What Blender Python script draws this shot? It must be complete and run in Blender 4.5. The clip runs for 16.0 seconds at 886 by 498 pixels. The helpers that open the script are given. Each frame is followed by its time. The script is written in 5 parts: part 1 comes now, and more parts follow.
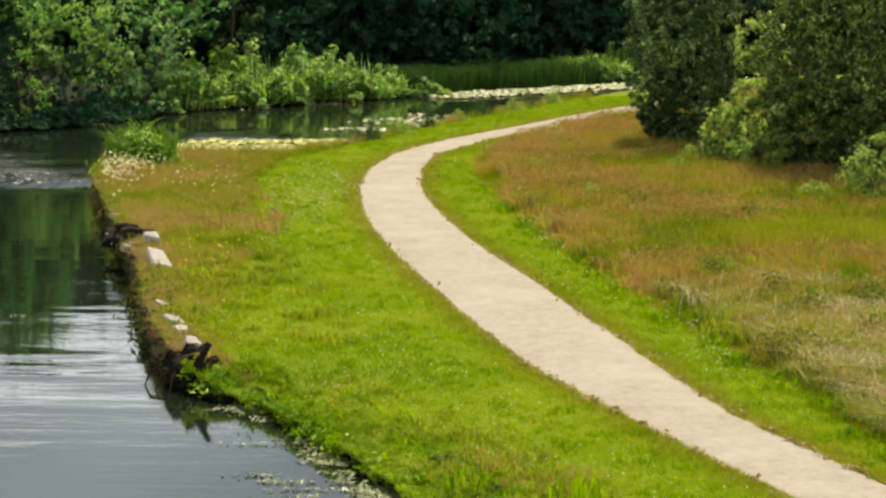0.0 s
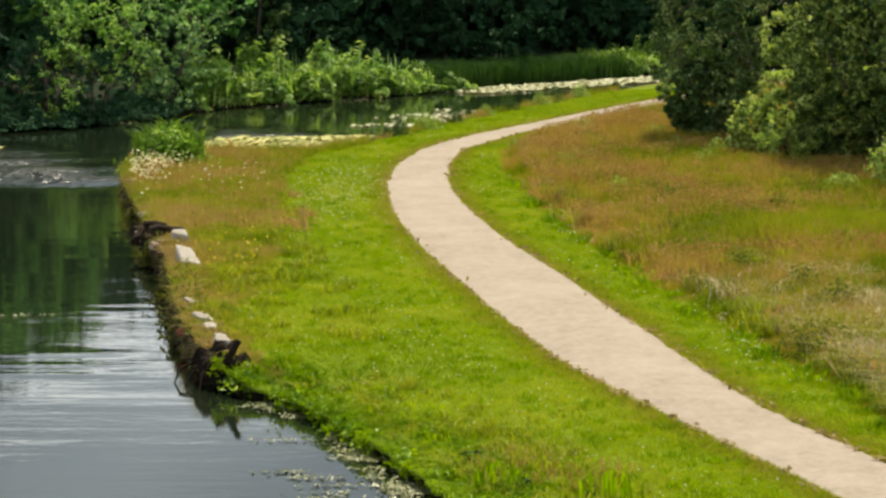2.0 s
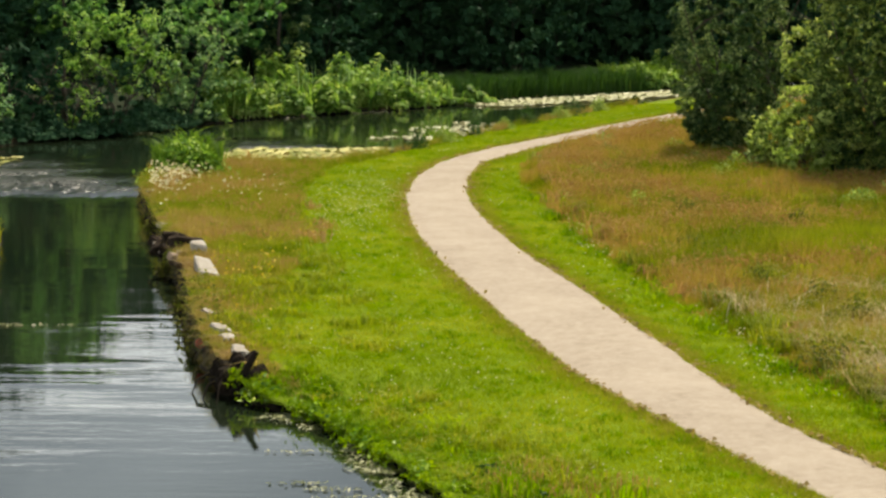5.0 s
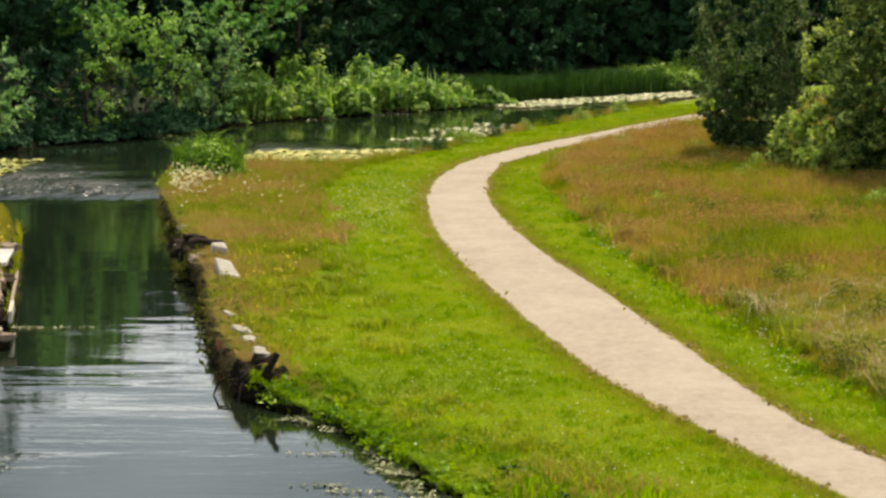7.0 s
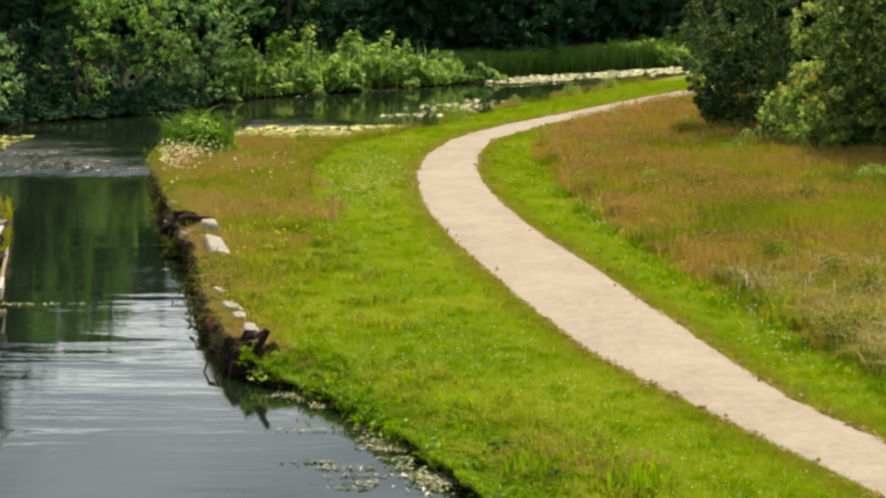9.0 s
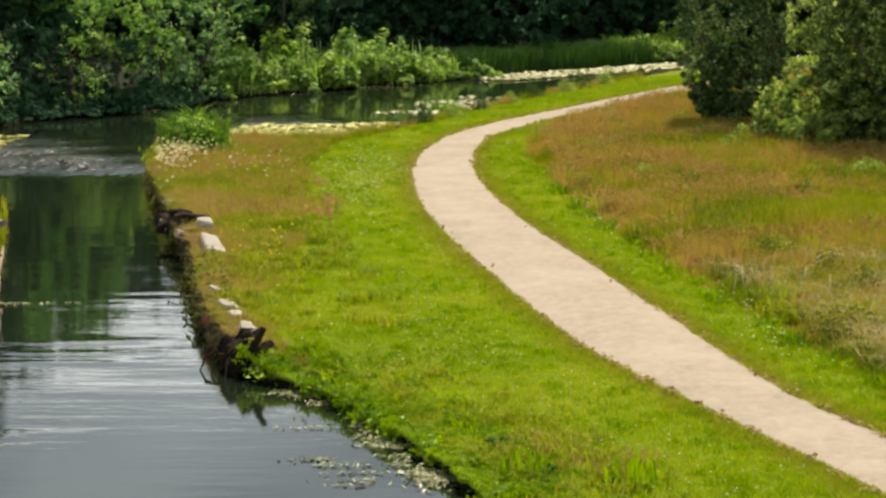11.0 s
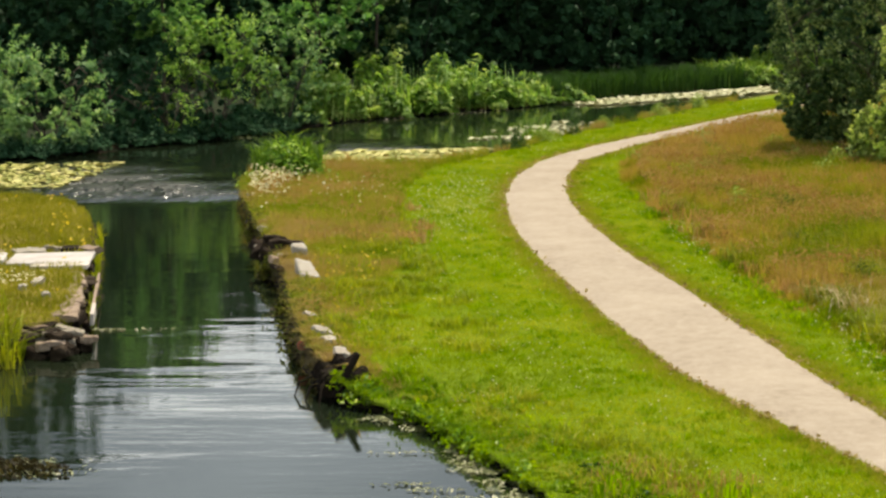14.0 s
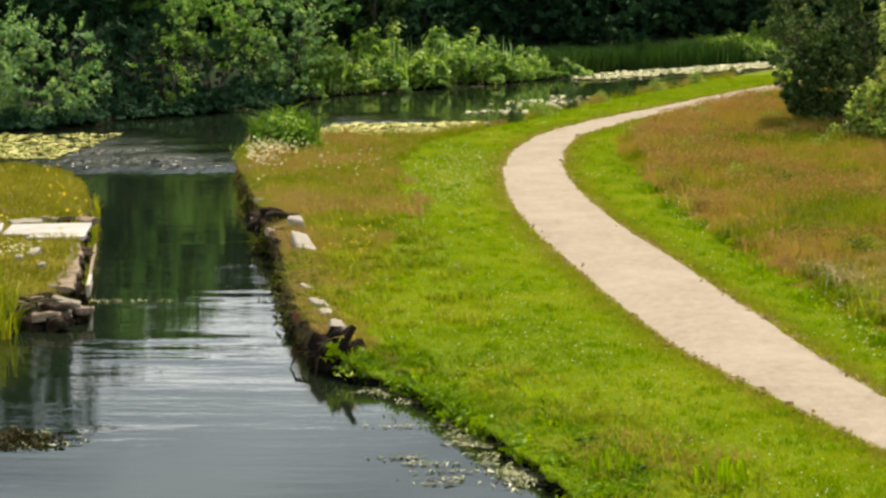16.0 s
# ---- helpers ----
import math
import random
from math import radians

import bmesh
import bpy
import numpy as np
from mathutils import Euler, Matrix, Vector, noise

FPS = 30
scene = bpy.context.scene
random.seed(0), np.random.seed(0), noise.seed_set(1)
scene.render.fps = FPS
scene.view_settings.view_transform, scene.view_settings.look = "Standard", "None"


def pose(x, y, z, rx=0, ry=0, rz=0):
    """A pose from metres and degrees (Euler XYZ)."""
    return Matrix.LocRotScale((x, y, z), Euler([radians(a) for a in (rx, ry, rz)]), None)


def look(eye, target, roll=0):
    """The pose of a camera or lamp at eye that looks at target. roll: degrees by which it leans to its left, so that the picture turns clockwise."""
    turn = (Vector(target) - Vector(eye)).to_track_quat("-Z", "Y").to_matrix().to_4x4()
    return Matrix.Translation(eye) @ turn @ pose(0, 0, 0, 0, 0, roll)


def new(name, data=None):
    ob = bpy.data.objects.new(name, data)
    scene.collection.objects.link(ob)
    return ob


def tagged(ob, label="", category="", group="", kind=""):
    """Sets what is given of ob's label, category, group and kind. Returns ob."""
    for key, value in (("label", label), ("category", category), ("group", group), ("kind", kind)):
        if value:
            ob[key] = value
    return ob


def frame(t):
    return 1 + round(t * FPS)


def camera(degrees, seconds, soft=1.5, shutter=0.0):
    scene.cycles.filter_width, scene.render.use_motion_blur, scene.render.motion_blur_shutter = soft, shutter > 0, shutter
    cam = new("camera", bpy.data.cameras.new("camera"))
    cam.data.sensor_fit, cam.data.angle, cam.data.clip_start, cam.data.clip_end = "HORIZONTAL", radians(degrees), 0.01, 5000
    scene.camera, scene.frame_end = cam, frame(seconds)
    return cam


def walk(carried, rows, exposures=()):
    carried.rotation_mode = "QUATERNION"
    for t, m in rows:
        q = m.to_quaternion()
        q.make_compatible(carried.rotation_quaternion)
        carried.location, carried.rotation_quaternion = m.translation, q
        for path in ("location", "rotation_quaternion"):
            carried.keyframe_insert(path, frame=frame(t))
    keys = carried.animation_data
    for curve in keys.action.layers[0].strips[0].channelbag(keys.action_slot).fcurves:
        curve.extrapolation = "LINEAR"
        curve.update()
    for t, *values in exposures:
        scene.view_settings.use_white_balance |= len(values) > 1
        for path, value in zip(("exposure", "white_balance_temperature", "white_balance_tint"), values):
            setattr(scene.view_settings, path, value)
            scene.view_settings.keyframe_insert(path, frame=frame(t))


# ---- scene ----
cam = camera(20.0, 16.0, soft=2.6)
EYE = 8.2
# seconds, x, z offset, yaw, pitch, lean
ROWS = [
    (0.0, 0.000, 0.000, -0.000, -7.571, 0.600),
    (0.5, 0.006, 0.010, -0.002, -7.363, 0.266),
    (1.0, 0.005, 0.002, 0.594, -7.320, -0.030),
    (1.5, 0.005, 0.001, 0.294, -7.430, 0.093),
    (2.0, 0.002, 0.001, 0.649, -7.685, -0.006),
    (2.5, 0.003, -0.005, 0.400, -7.787, -0.016),
    (3.0, 0.003, 0.004, 0.562, -7.513, 0.067),
    (3.5, 0.001, -0.013, 0.737, -7.511, 0.338),
    (4.0, 0.009, 0.001, 1.077, -7.361, 0.341),
    (4.2, -0.002, 0.000, 1.054, -7.337, 0.349),
    (6.5, -0.010, -0.007, 1.240, -7.531, 0.225),
    (7.0, -0.009, 0.001, 1.536, -7.364, 0.131),
    (7.5, -0.010, -0.005, 1.553, -7.468, 0.173),
    (8.0, -0.004, 0.002, 1.567, -7.448, 0.184),
    (8.5, -0.007, -0.003, 1.281, -7.717, 0.131),
    (8.7, -0.008, -0.002, 1.303, -7.837, 0.130),
    (10.8, 0.000, -0.001, 1.183, -8.010, -0.153),
    (11.0, 0.001, 0.003, 1.225, -7.980, -0.235),
    (11.5, 0.005, -0.001, 1.384, -7.851, -0.312),
    (12.0, 0.001, 0.004, 1.431, -7.767, -0.389),
    (12.5, -0.006, -0.001, 2.479, -7.339, -0.481),
    (13.0, -0.001, 0.001, 3.128, -7.312, -0.571),
    (13.5, -0.001, 0.002, 3.616, -7.165, -0.745),
    (14.0, 0.002, 0.002, 3.372, -7.387, -0.706),
    (14.5, 0.004, 0.001, 3.390, -7.661, -0.695),
    (15.0, -0.001, -0.000, 3.160, -7.706, -0.400),
    (15.5, 0.004, 0.001, 3.306, -7.456, -0.590),
    (16.0, 0.000, -0.006, 3.297, -7.983, -0.324),
]
walk(cam, [(t, pose(x, 0, EYE + z, 90 + pitch, 0, yaw) @ pose(0, 0, 0, 0, 0, lean)) for t, x, z, yaw, pitch, lean in ROWS],
     exposures=[(0.0, 0.59, 7200, 8), (1.2, 0.50, 7200, 9), (7.0, 0.52, 7350, 10), (16.0, 0.54, 7350, 10)])

# ---- sky and sun ----
SUN_AZ, SUN_EL = radians(12), radians(58)      # azimuth from +y towards +x
world = bpy.data.worlds.new("world")
scene.world = world
world.use_nodes = True
wn = world.node_tree.nodes
sky = wn.new("ShaderNodeTexSky")
sky.sky_type, sky.sun_disc = "NISHITA", False
sky.sun_elevation, sky.sun_rotation = SUN_EL, SUN_AZ
sky.air_density, sky.dust_density = 1.0, 2.0
wn["Background"].inputs[1].default_value = 0.066
co = wn.new("ShaderNodeTexCoord")
lift = wn.new("ShaderNodeMath")
lift.operation = "ADD"
lift.inputs[1].default_value = 0.09
inverse = wn.new("ShaderNodeMath")
inverse.operation = "DIVIDE"
inverse.inputs[0].default_value = 1.0
spread = wn.new("ShaderNodeVectorMath")
spread.operation = "SCALE"
cloud = wn.new("ShaderNodeTexNoise")
cloud.inputs["Scale"].default_value, cloud.inputs["Detail"].default_value, cloud.inputs["Roughness"].default_value = 1.35, 5.0, 0.5
cover = wn.new("ShaderNodeValToRGB")
cover.color_ramp.elements[0].position, cover.color_ramp.elements[1].position = 0.38, 0.60
cover.color_ramp.elements[1].color = (0.85, 0.85, 0.85, 1)
veil = wn.new("ShaderNodeMix")
veil.data_type = "RGBA"
part_z = wn.new("ShaderNodeSeparateXYZ")
haze = wn.new("ShaderNodeValToRGB")
haze.color_ramp.elements.new(0.5)
for e, (p, c) in zip(haze.color_ramp.elements, [(0.168, (2.15, 2.12, 2.04)), (0.2, (0.43, 0.47, 0.50)), (0.6, (0.36, 0.375, 0.40))]):
    e.position, e.color = p, (*c, 1)
bright = wn.new("ShaderNodeVectorMath")
bright.operation = "MULTIPLY"
bright.inputs[1].default_value = (21.5, 23.5, 26.0)
for a, b in ((co.outputs["Generated"], part_z.inputs[0]), (part_z.outputs["Z"], haze.inputs[0]), (haze.outputs[0], bright.inputs[0]),
             (bright.outputs[0], veil.inputs["B"]), (part_z.outputs["Z"], lift.inputs[0]), (lift.outputs[0], inverse.inputs[1]), (inverse.outputs[0], spread.inputs["Scale"]),
             (co.outputs["Generated"], spread.inputs[0]), (spread.outputs[0], cloud.inputs["Vector"]), (cloud.outputs["Fac"], cover.inputs[0]),
             (cover.outputs[0], veil.inputs["Factor"]), (sky.outputs[0], veil.inputs["A"]), (veil.outputs["Result"], wn["Background"].inputs[0])):
    world.node_tree.links.new(a, b)
sun = new("sun", bpy.data.lights.new("sun", "SUN"))
sun.data.energy, sun.data.angle, sun.data.color = 4.4, radians(0.53), (1.0, 0.95, 0.86)
to_sun = Vector((math.sin(SUN_AZ) * math.cos(SUN_EL), math.cos(SUN_AZ) * math.cos(SUN_EL), math.sin(SUN_EL)))
sun.matrix_world = look(to_sun * 80, (0, 0, 0))


# ---- materials ----
def material(name, rough=0.8):
    m = bpy.data.materials.new(name)
    m.use_nodes = True
    m.node_tree.nodes["Principled BSDF"].inputs["Roughness"].default_value = rough
    return m, m.node_tree.nodes, m.node_tree.links


def ramp(nodes, links, fac, stops):
    r = nodes.new("ShaderNodeValToRGB")
    while len(r.color_ramp.elements) < len(stops):
        r.color_ramp.elements.new(0.5)
    for e, (p, c) in zip(r.color_ramp.elements, stops):
        e.position, e.color = p, (*c, 1)
    links.new(fac, r.inputs[0])
    return r.outputs[0]


def noise_of(nodes, links, scale, detail=4.0, rough=0.6, stretch=(1, 1, 1)):
    co = nodes.new("ShaderNodeTexCoord")
    mp = nodes.new("ShaderNodeMapping")
    mp.inputs["Scale"].default_value = stretch
    links.new(co.outputs["Object"], mp.inputs[0])
    n = nodes.new("ShaderNodeTexNoise")
    n.inputs["Scale"].default_value, n.inputs["Detail"].default_value, n.inputs["Roughness"].default_value = scale, detail, rough
    links.new(mp.outputs[0], n.inputs["Vector"])
    return n.outputs["Fac"]


def mix_colour(nodes, links, fac, a, b, mode="MIX"):
    x = nodes.new("ShaderNodeMix")
    x.data_type, x.blend_type = "RGBA", mode
    for sock, v in ((x.inputs["Factor"], fac), (x.inputs["A"], a), (x.inputs["B"], b)):
        if isinstance(v, (int, float)):
            sock.default_value = v
        elif isinstance(v, tuple):
            sock.default_value = (*v, 1)
        else:
            links.new(v, sock)
    return x.outputs["Result"]


def bump(nodes, links, height, strength, distance):
    b = nodes.new("ShaderNodeBump")
    b.inputs["Strength"].default_value, b.inputs["Distance"].default_value = strength, distance
    links.new(height, b.inputs["Height"])
    links.new(b.outputs[0], nodes["Principled BSDF"].inputs["Normal"])


def leafy(name, colours, patch=0.4, through_light=0.35, rough=0.55, island=0.45, tint=None, gloss=0.15, contrast=0.2):
    """A leaf or blade: colour varies by piece and in patches, some light passes through."""
    m, n, l = material(name, rough)
    geo = n.new("ShaderNodeNewGeometry")
    wide, close = noise_of(n, l, patch, 3.0), noise_of(n, l, patch * 6, 3.0)
    both = n.new("ShaderNodeMix")
    both.inputs["Factor"].default_value = 0.4
    l.new(wide, both.inputs["A"])
    l.new(close, both.inputs["B"])
    spread = n.new("ShaderNodeMapRange")
    spread.inputs["From Min"].default_value, spread.inputs["From Max"].default_value = 0.5 - contrast, 0.5 + contrast
    l.new(both.outputs["Result"], spread.inputs["Value"])
    mixv = n.new("ShaderNodeMix")
    mixv.inputs["Factor"].default_value = island
    l.new(spread.outputs["Result"], mixv.inputs["A"])
    l.new(geo.outputs["Random Per Island"], mixv.inputs["B"])
    k = len(colours) - 1
    col = ramp(n, l, mixv.outputs["Result"], [(0.18 + 0.64 * i / k, c) for i, c in enumerate(colours)])
    p = n["Principled BSDF"]
    l.new(col, p.inputs["Base Color"])
    p.inputs["Specular IOR Level"].default_value = gloss
    tr = n.new("ShaderNodeBsdfTranslucent")
    l.new(mix_colour(n, l, 1.0, col, tint or (1.0, 1.0, 0.55), "MULTIPLY"), tr.inputs[0])
    ms = n.new("ShaderNodeMixShader")
    ms.inputs[0].default_value = through_light
    l.new(p.outputs[0], ms.inputs[1])
    l.new(tr.outputs[0], ms.inputs[2])
    l.new(ms.outputs[0], n["Material Output"].inputs[0])
    return m


def plain(name, stops, scale=3.0, rough=0.85, bump_depth=0.01, fine=30.0, stretch=(1, 1, 1), gloss=0.2):
    m, n, l = material(name, rough)
    a = noise_of(n, l, scale, 5.0, 0.65, stretch)
    b = noise_of(n, l, fine, 3.0, 0.6, stretch)
    info = n.new("ShaderNodeObjectInfo")
    add = n.new("ShaderNodeMath")
    add.operation = "MULTIPLY_ADD"
    l.new(info.outputs["Random"], add.inputs[0])
    add.inputs[1].default_value = 0.22
    l.new(a, add.inputs[2])
    sub = n.new("ShaderNodeMath")
    sub.operation = "MULTIPLY_ADD"
    l.new(b, sub.inputs[0])
    sub.inputs[1].default_value = 0.35
    l.new(add.outputs[0], sub.inputs[2])
    off = n.new("ShaderNodeMath")
    off.operation = "SUBTRACT"
    l.new(sub.outputs[0], off.inputs[0])
    off.inputs[1].default_value = 0.28
    l.new(ramp(n, l, off.outputs[0], stops), n["Principled BSDF"].inputs["Base Color"])
    n["Principled BSDF"].inputs["Specular IOR Level"].default_value = gloss
    bump(n, l, b, 0.6, bump_depth)
    return m


def ground_material():
    m, n, l = material("turf", 0.95)
    att = n.new("ShaderNodeAttribute")
    att.attribute_name = "long_grass"
    shaded_mud = n.new("ShaderNodeAttribute")
    shaded_mud.attribute_name = "shaded_mud"
    a, b = noise_of(n, l, 0.5, 5.0), noise_of(n, l, 9.0, 5.0, 0.7)
    mown = ramp(n, l, b, [(0.25, (0.08, 0.12, 0.006)), (0.55, (0.14, 0.21, 0.008)), (0.8, (0.20, 0.25, 0.02))])
    rough = mix_colour(n, l, a, (0.20, 0.13, 0.04), (0.17, 0.17, 0.018))
    c = mix_colour(n, l, att.outputs["Fac"], mown, rough)
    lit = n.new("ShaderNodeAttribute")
    lit.attribute_name = "wood_floor"
    # very dark green tone for the ground behind the far bank
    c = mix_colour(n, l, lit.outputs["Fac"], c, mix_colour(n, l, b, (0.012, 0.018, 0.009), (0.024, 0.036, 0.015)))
    # waterline mud, its colour taken near black for the undercut's shade
    c = mix_colour(n, l, shaded_mud.outputs["Fac"], c, mix_colour(n, l, b, (0.006, 0.005, 0.003), (0.022, 0.017, 0.009)))
    l.new(c, n["Principled BSDF"].inputs["Base Color"])
    n["Principled BSDF"].inputs["Specular IOR Level"].default_value = 0.08
    bump(n, l, b, 0.7, 0.05)
    return m


def gravel_material():
    m, n, l = material("gravel", 0.95)
    a, b, c = noise_of(n, l, 0.9, 5.0), noise_of(n, l, 5.0, 6.0, 0.8), noise_of(n, l, 45.0, 3.0, 0.7)
    tone = ramp(n, l, a, [(0.3, (0.235, 0.185, 0.128)), (0.7, (0.35, 0.292, 0.217))])
    tone = mix_colour(n, l, ramp(n, l, b, [(0.38, (0, 0, 0)), (0.68, (0.75, 0.75, 0.75))]), tone, (0.405, 0.345, 0.265))
    tone = mix_colour(n, l, ramp(n, l, c, [(0.28, (0.7, 0.7, 0.7)), (0.42, (0, 0, 0))]), tone, (0.17, 0.13, 0.09))
    l.new(tone, n["Principled BSDF"].inputs["Base Color"])
    bump(n, l, c, 0.8, 0.02)
    return m


def water_material():
    m, n, l = material("canal_water", 0.03)
    p = n["Principled BSDF"]
    p.inputs["IOR"].default_value = 1.33
    murk = noise_of(n, l, 0.12, 3.0)
    l.new(ramp(n, l, murk, [(0.3, (0.006, 0.011, 0.006)), (0.7, (0.012, 0.018, 0.009))]), p.inputs["Base Color"])

    def times(a, b):
        x = n.new("ShaderNodeMath")
        x.operation = "MULTIPLY"
        l.new(a, x.inputs[0])
        if isinstance(b, float):
            x.inputs[1].default_value = b
        else:
            l.new(b, x.inputs[1])
        return x.outputs[0]

    def plus(a, b):
        x = n.new("ShaderNodeMath")
        l.new(a, x.inputs[0])
        l.new(b, x.inputs[1])
        return x.outputs[0]

    def point_value(name):
        a = n.new("ShaderNodeAttribute")
        a.attribute_name = name
        return a.outputs["Fac"]

    # long low ripples that come in bands, a short chop where the water is stirred
    broad = noise_of(n, l, 0.62, 2.0, 0.5, (0.42, 1.9, 1))
    gust = n.new("ShaderNodeMapRange")
    l.new(noise_of(n, l, 0.3, 2.0, 0.5, (0.35, 1.2, 1)), gust.inputs["Value"])
    for k, v in (("From Min", 0.40), ("From Max", 0.62), ("To Min", 0.15), ("To Max", 1.0)):
        gust.inputs[k].default_value = v
    ripples = times(times(broad, gust.outputs["Result"]), point_value("ripple"))
    stirred = point_value("riffle")
    dull = n.new("ShaderNodeMapRange")
    l.new(stirred, dull.inputs["Value"])
    dull.inputs["To Min"].default_value, dull.inputs["To Max"].default_value = 0.03, 0.5
    l.new(dull.outputs["Result"], p.inputs["Roughness"])
    chop = times(times(noise_of(n, l, 1.35, 3.0, 0.55, (1.0, 0.42, 1)), stirred), 1.4)
    fine = times(noise_of(n, l, 3.0, 3.0, 0.6, (0.5, 1.3, 1)), 0.0022)
    bump(n, l, plus(plus(ripples, chop), fine), 1.0, 1.0)
    return m


M_TURF, M_GRAVEL, M_WATER = ground_material(), gravel_material(), water_material()
M_MOWN = leafy("mown_grass", [(0.17, 0.255, 0.006), (0.245, 0.34, 0.009), (0.325, 0.39, 0.014), (0.44, 0.44, 0.05)], 0.2, 0.5, island=0.2, gloss=0.02, contrast=0.21)
M_MEADOW = leafy("meadow_grass", [(0.12, 0.185, 0.006), (0.26, 0.27, 0.016), (0.38, 0.28, 0.05), (0.45, 0.285, 0.105)], 0.16, 0.5, island=0.22, tint=(1, 1, 0.6), gloss=0.03, contrast=0.10)
M_BANK = leafy("bank_grass", [(0.15, 0.225, 0.008), (0.26, 0.295, 0.02), (0.34, 0.28, 0.06), (0.39, 0.275, 0.11)], 0.22, 0.5, island=0.25, tint=(1, 1, 0.65), gloss=0.03, contrast=0.13)
M_SEED = leafy("seed_heads", [(0.27, 0.16, 0.05), (0.41, 0.265, 0.10), (0.53, 0.39, 0.17)], 0.3, 0.4, tint=(1, 0.85, 0.55), gloss=0.0)
M_STRAW = leafy("dry_grass", [(0.26, 0.20, 0.08), (0.46, 0.38, 0.18), (0.66, 0.58, 0.35)], 0.5, 0.3, tint=(1, 0.9, 0.7), gloss=0.1)
M_REED = leafy("reed_leaf", [(0.05, 0.12, 0.01), (0.11, 0.22, 0.018), (0.24, 0.36, 0.05)], 0.3, 0.4)
M_SEDGE = leafy("sedge_leaf", [(0.018, 0.058, 0.010), (0.036, 0.095, 0.014), (0.06, 0.13, 0.02)], 0.3, 0.3)
# wide ramps put shaded gaps and sunlit tips into waterside, alder and hawthorn colours
M_BALSAM = leafy("waterside_leaf", [(0.055, 0.15, 0.02), (0.225, 0.40, 0.06), (0.54, 0.66, 0.22)], 0.6, 0.48, contrast=0.12)
M_ALDER = leafy("alder_leaf", [(0.022, 0.06, 0.02), (0.085, 0.16, 0.048), (0.42, 0.52, 0.21)], 0.6, 0.3, gloss=0.12, contrast=0.16)
M_WILLOW = leafy("willow_leaf", [(0.065, 0.17, 0.06), (0.19, 0.36, 0.135), (0.44, 0.60, 0.29)], 0.7, 0.42, contrast=0.16)
M_THORN = leafy("hawthorn_leaf", [(0.02, 0.055, 0.015), (0.075, 0.135, 0.03), (0.38, 0.47, 0.13)], 0.6, 0.3, gloss=0.1, contrast=0.16)
M_LIME = leafy("bright_leaf", [(0.05, 0.17, 0.042), (0.16, 0.38, 0.095), (0.38, 0.62, 0.21)], 0.7, 0.46)
# very dark leaf: shade in the wood and under bushes is put into it
M_SHADED_LEAF = leafy("shaded_leaf", [(0.018, 0.056, 0.029), (0.028, 0.077, 0.035), (0.04, 0.098, 0.04)], 0.12, 0.1, gloss=0.02, island=0.3)
M_BRAMBLE = leafy("bramble_leaf", [(0.10, 0.19, 0.03), (0.26, 0.38, 0.07), (0.50, 0.58, 0.20)], 0.9, 0.42)
M_NETTLE = leafy("weed_leaf", [(0.09, 0.14, 0.012), (0.19, 0.22, 0.025), (0.33, 0.31, 0.07)], 0.6, 0.4, gloss=0.05)
M_LILY = leafy("lily_pad", [(0.20, 0.24, 0.05), (0.42, 0.42, 0.12), (0.60, 0.55, 0.22)], 1.2, 0.1, 0.35, 0.7)
# farther mats: the paleness of distance is put into the pad colour
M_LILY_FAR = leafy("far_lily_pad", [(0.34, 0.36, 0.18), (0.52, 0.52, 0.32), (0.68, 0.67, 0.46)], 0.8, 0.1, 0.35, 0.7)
M_WEED = leafy("pond_weed", [(0.10, 0.13, 0.04), (0.24, 0.26, 0.11), (0.44, 0.44, 0.28)], 1.5, 0.1, 0.4, 0.6)
M_YELLOW = leafy("yellow_petal", [(0.55, 0.36, 0.01), (0.70, 0.50, 0.02), (0.75, 0.57, 0.06)], 1.0, 0.5, tint=(1, 1, 0.7))
M_BARK = plain("bark", [(0.2, (0.03, 0.024, 0.017)), (0.7, (0.10, 0.08, 0.06))], 2.5, 0.95, 0.03, 18, (1, 1, 0.3))
# darker bark that keeps woodland stems from standing out against their leaves
M_DARK_BARK = plain("dark_wood_bark", [(0.2, (0.012, 0.018, 0.012)), (0.7, (0.03, 0.04, 0.024))], 2.5, 0.95, 0.03, 18, (1, 1, 0.3), 0.04)
M_STONE = plain("weathered_stone", [(0.15, (0.10, 0.085, 0.06)), (0.5, (0.27, 0.235, 0.175)), (0.85, (0.44, 0.40, 0.32))], 3.0, 0.9, 0.02, 25)
M_PALE = plain("pale_concrete", [(0.15, (0.17, 0.15, 0.115)), (0.5, (0.31, 0.28, 0.225)), (0.85, (0.44, 0.41, 0.35))], 3.0, 0.9, 0.02, 18)
M_SLAB = plain("bleached_concrete", [(0.15, (0.28, 0.25, 0.22)), (0.5, (0.42, 0.39, 0.36)), (0.85, (0.56, 0.53, 0.50))], 1.6, 0.9, 0.01, 14)
M_BRICK = plain("dark_stone", [(0.15, (0.010, 0.008, 0.006)), (0.5, (0.03, 0.022, 0.015)), (0.85, (0.085, 0.065, 0.045))], 4.0, 0.95, 0.02, 30, gloss=0.04)
# timber taken near black: shade of the bank cavity is in the colour
M_TIMBER = plain("shade_black_timber", [(0.2, (0.006, 0.005, 0.004)), (0.8, (0.028, 0.021, 0.015))], 4.0, 0.95, 0.01, 40, (1, 1, 0.2), gloss=0.04)
M_PLANK = plain("grey_timber", [(0.2, (0.34, 0.29, 0.24)), (0.8, (0.62, 0.56, 0.49))], 3.0, 0.85, 0.01, 40, (1, 0.2, 1))
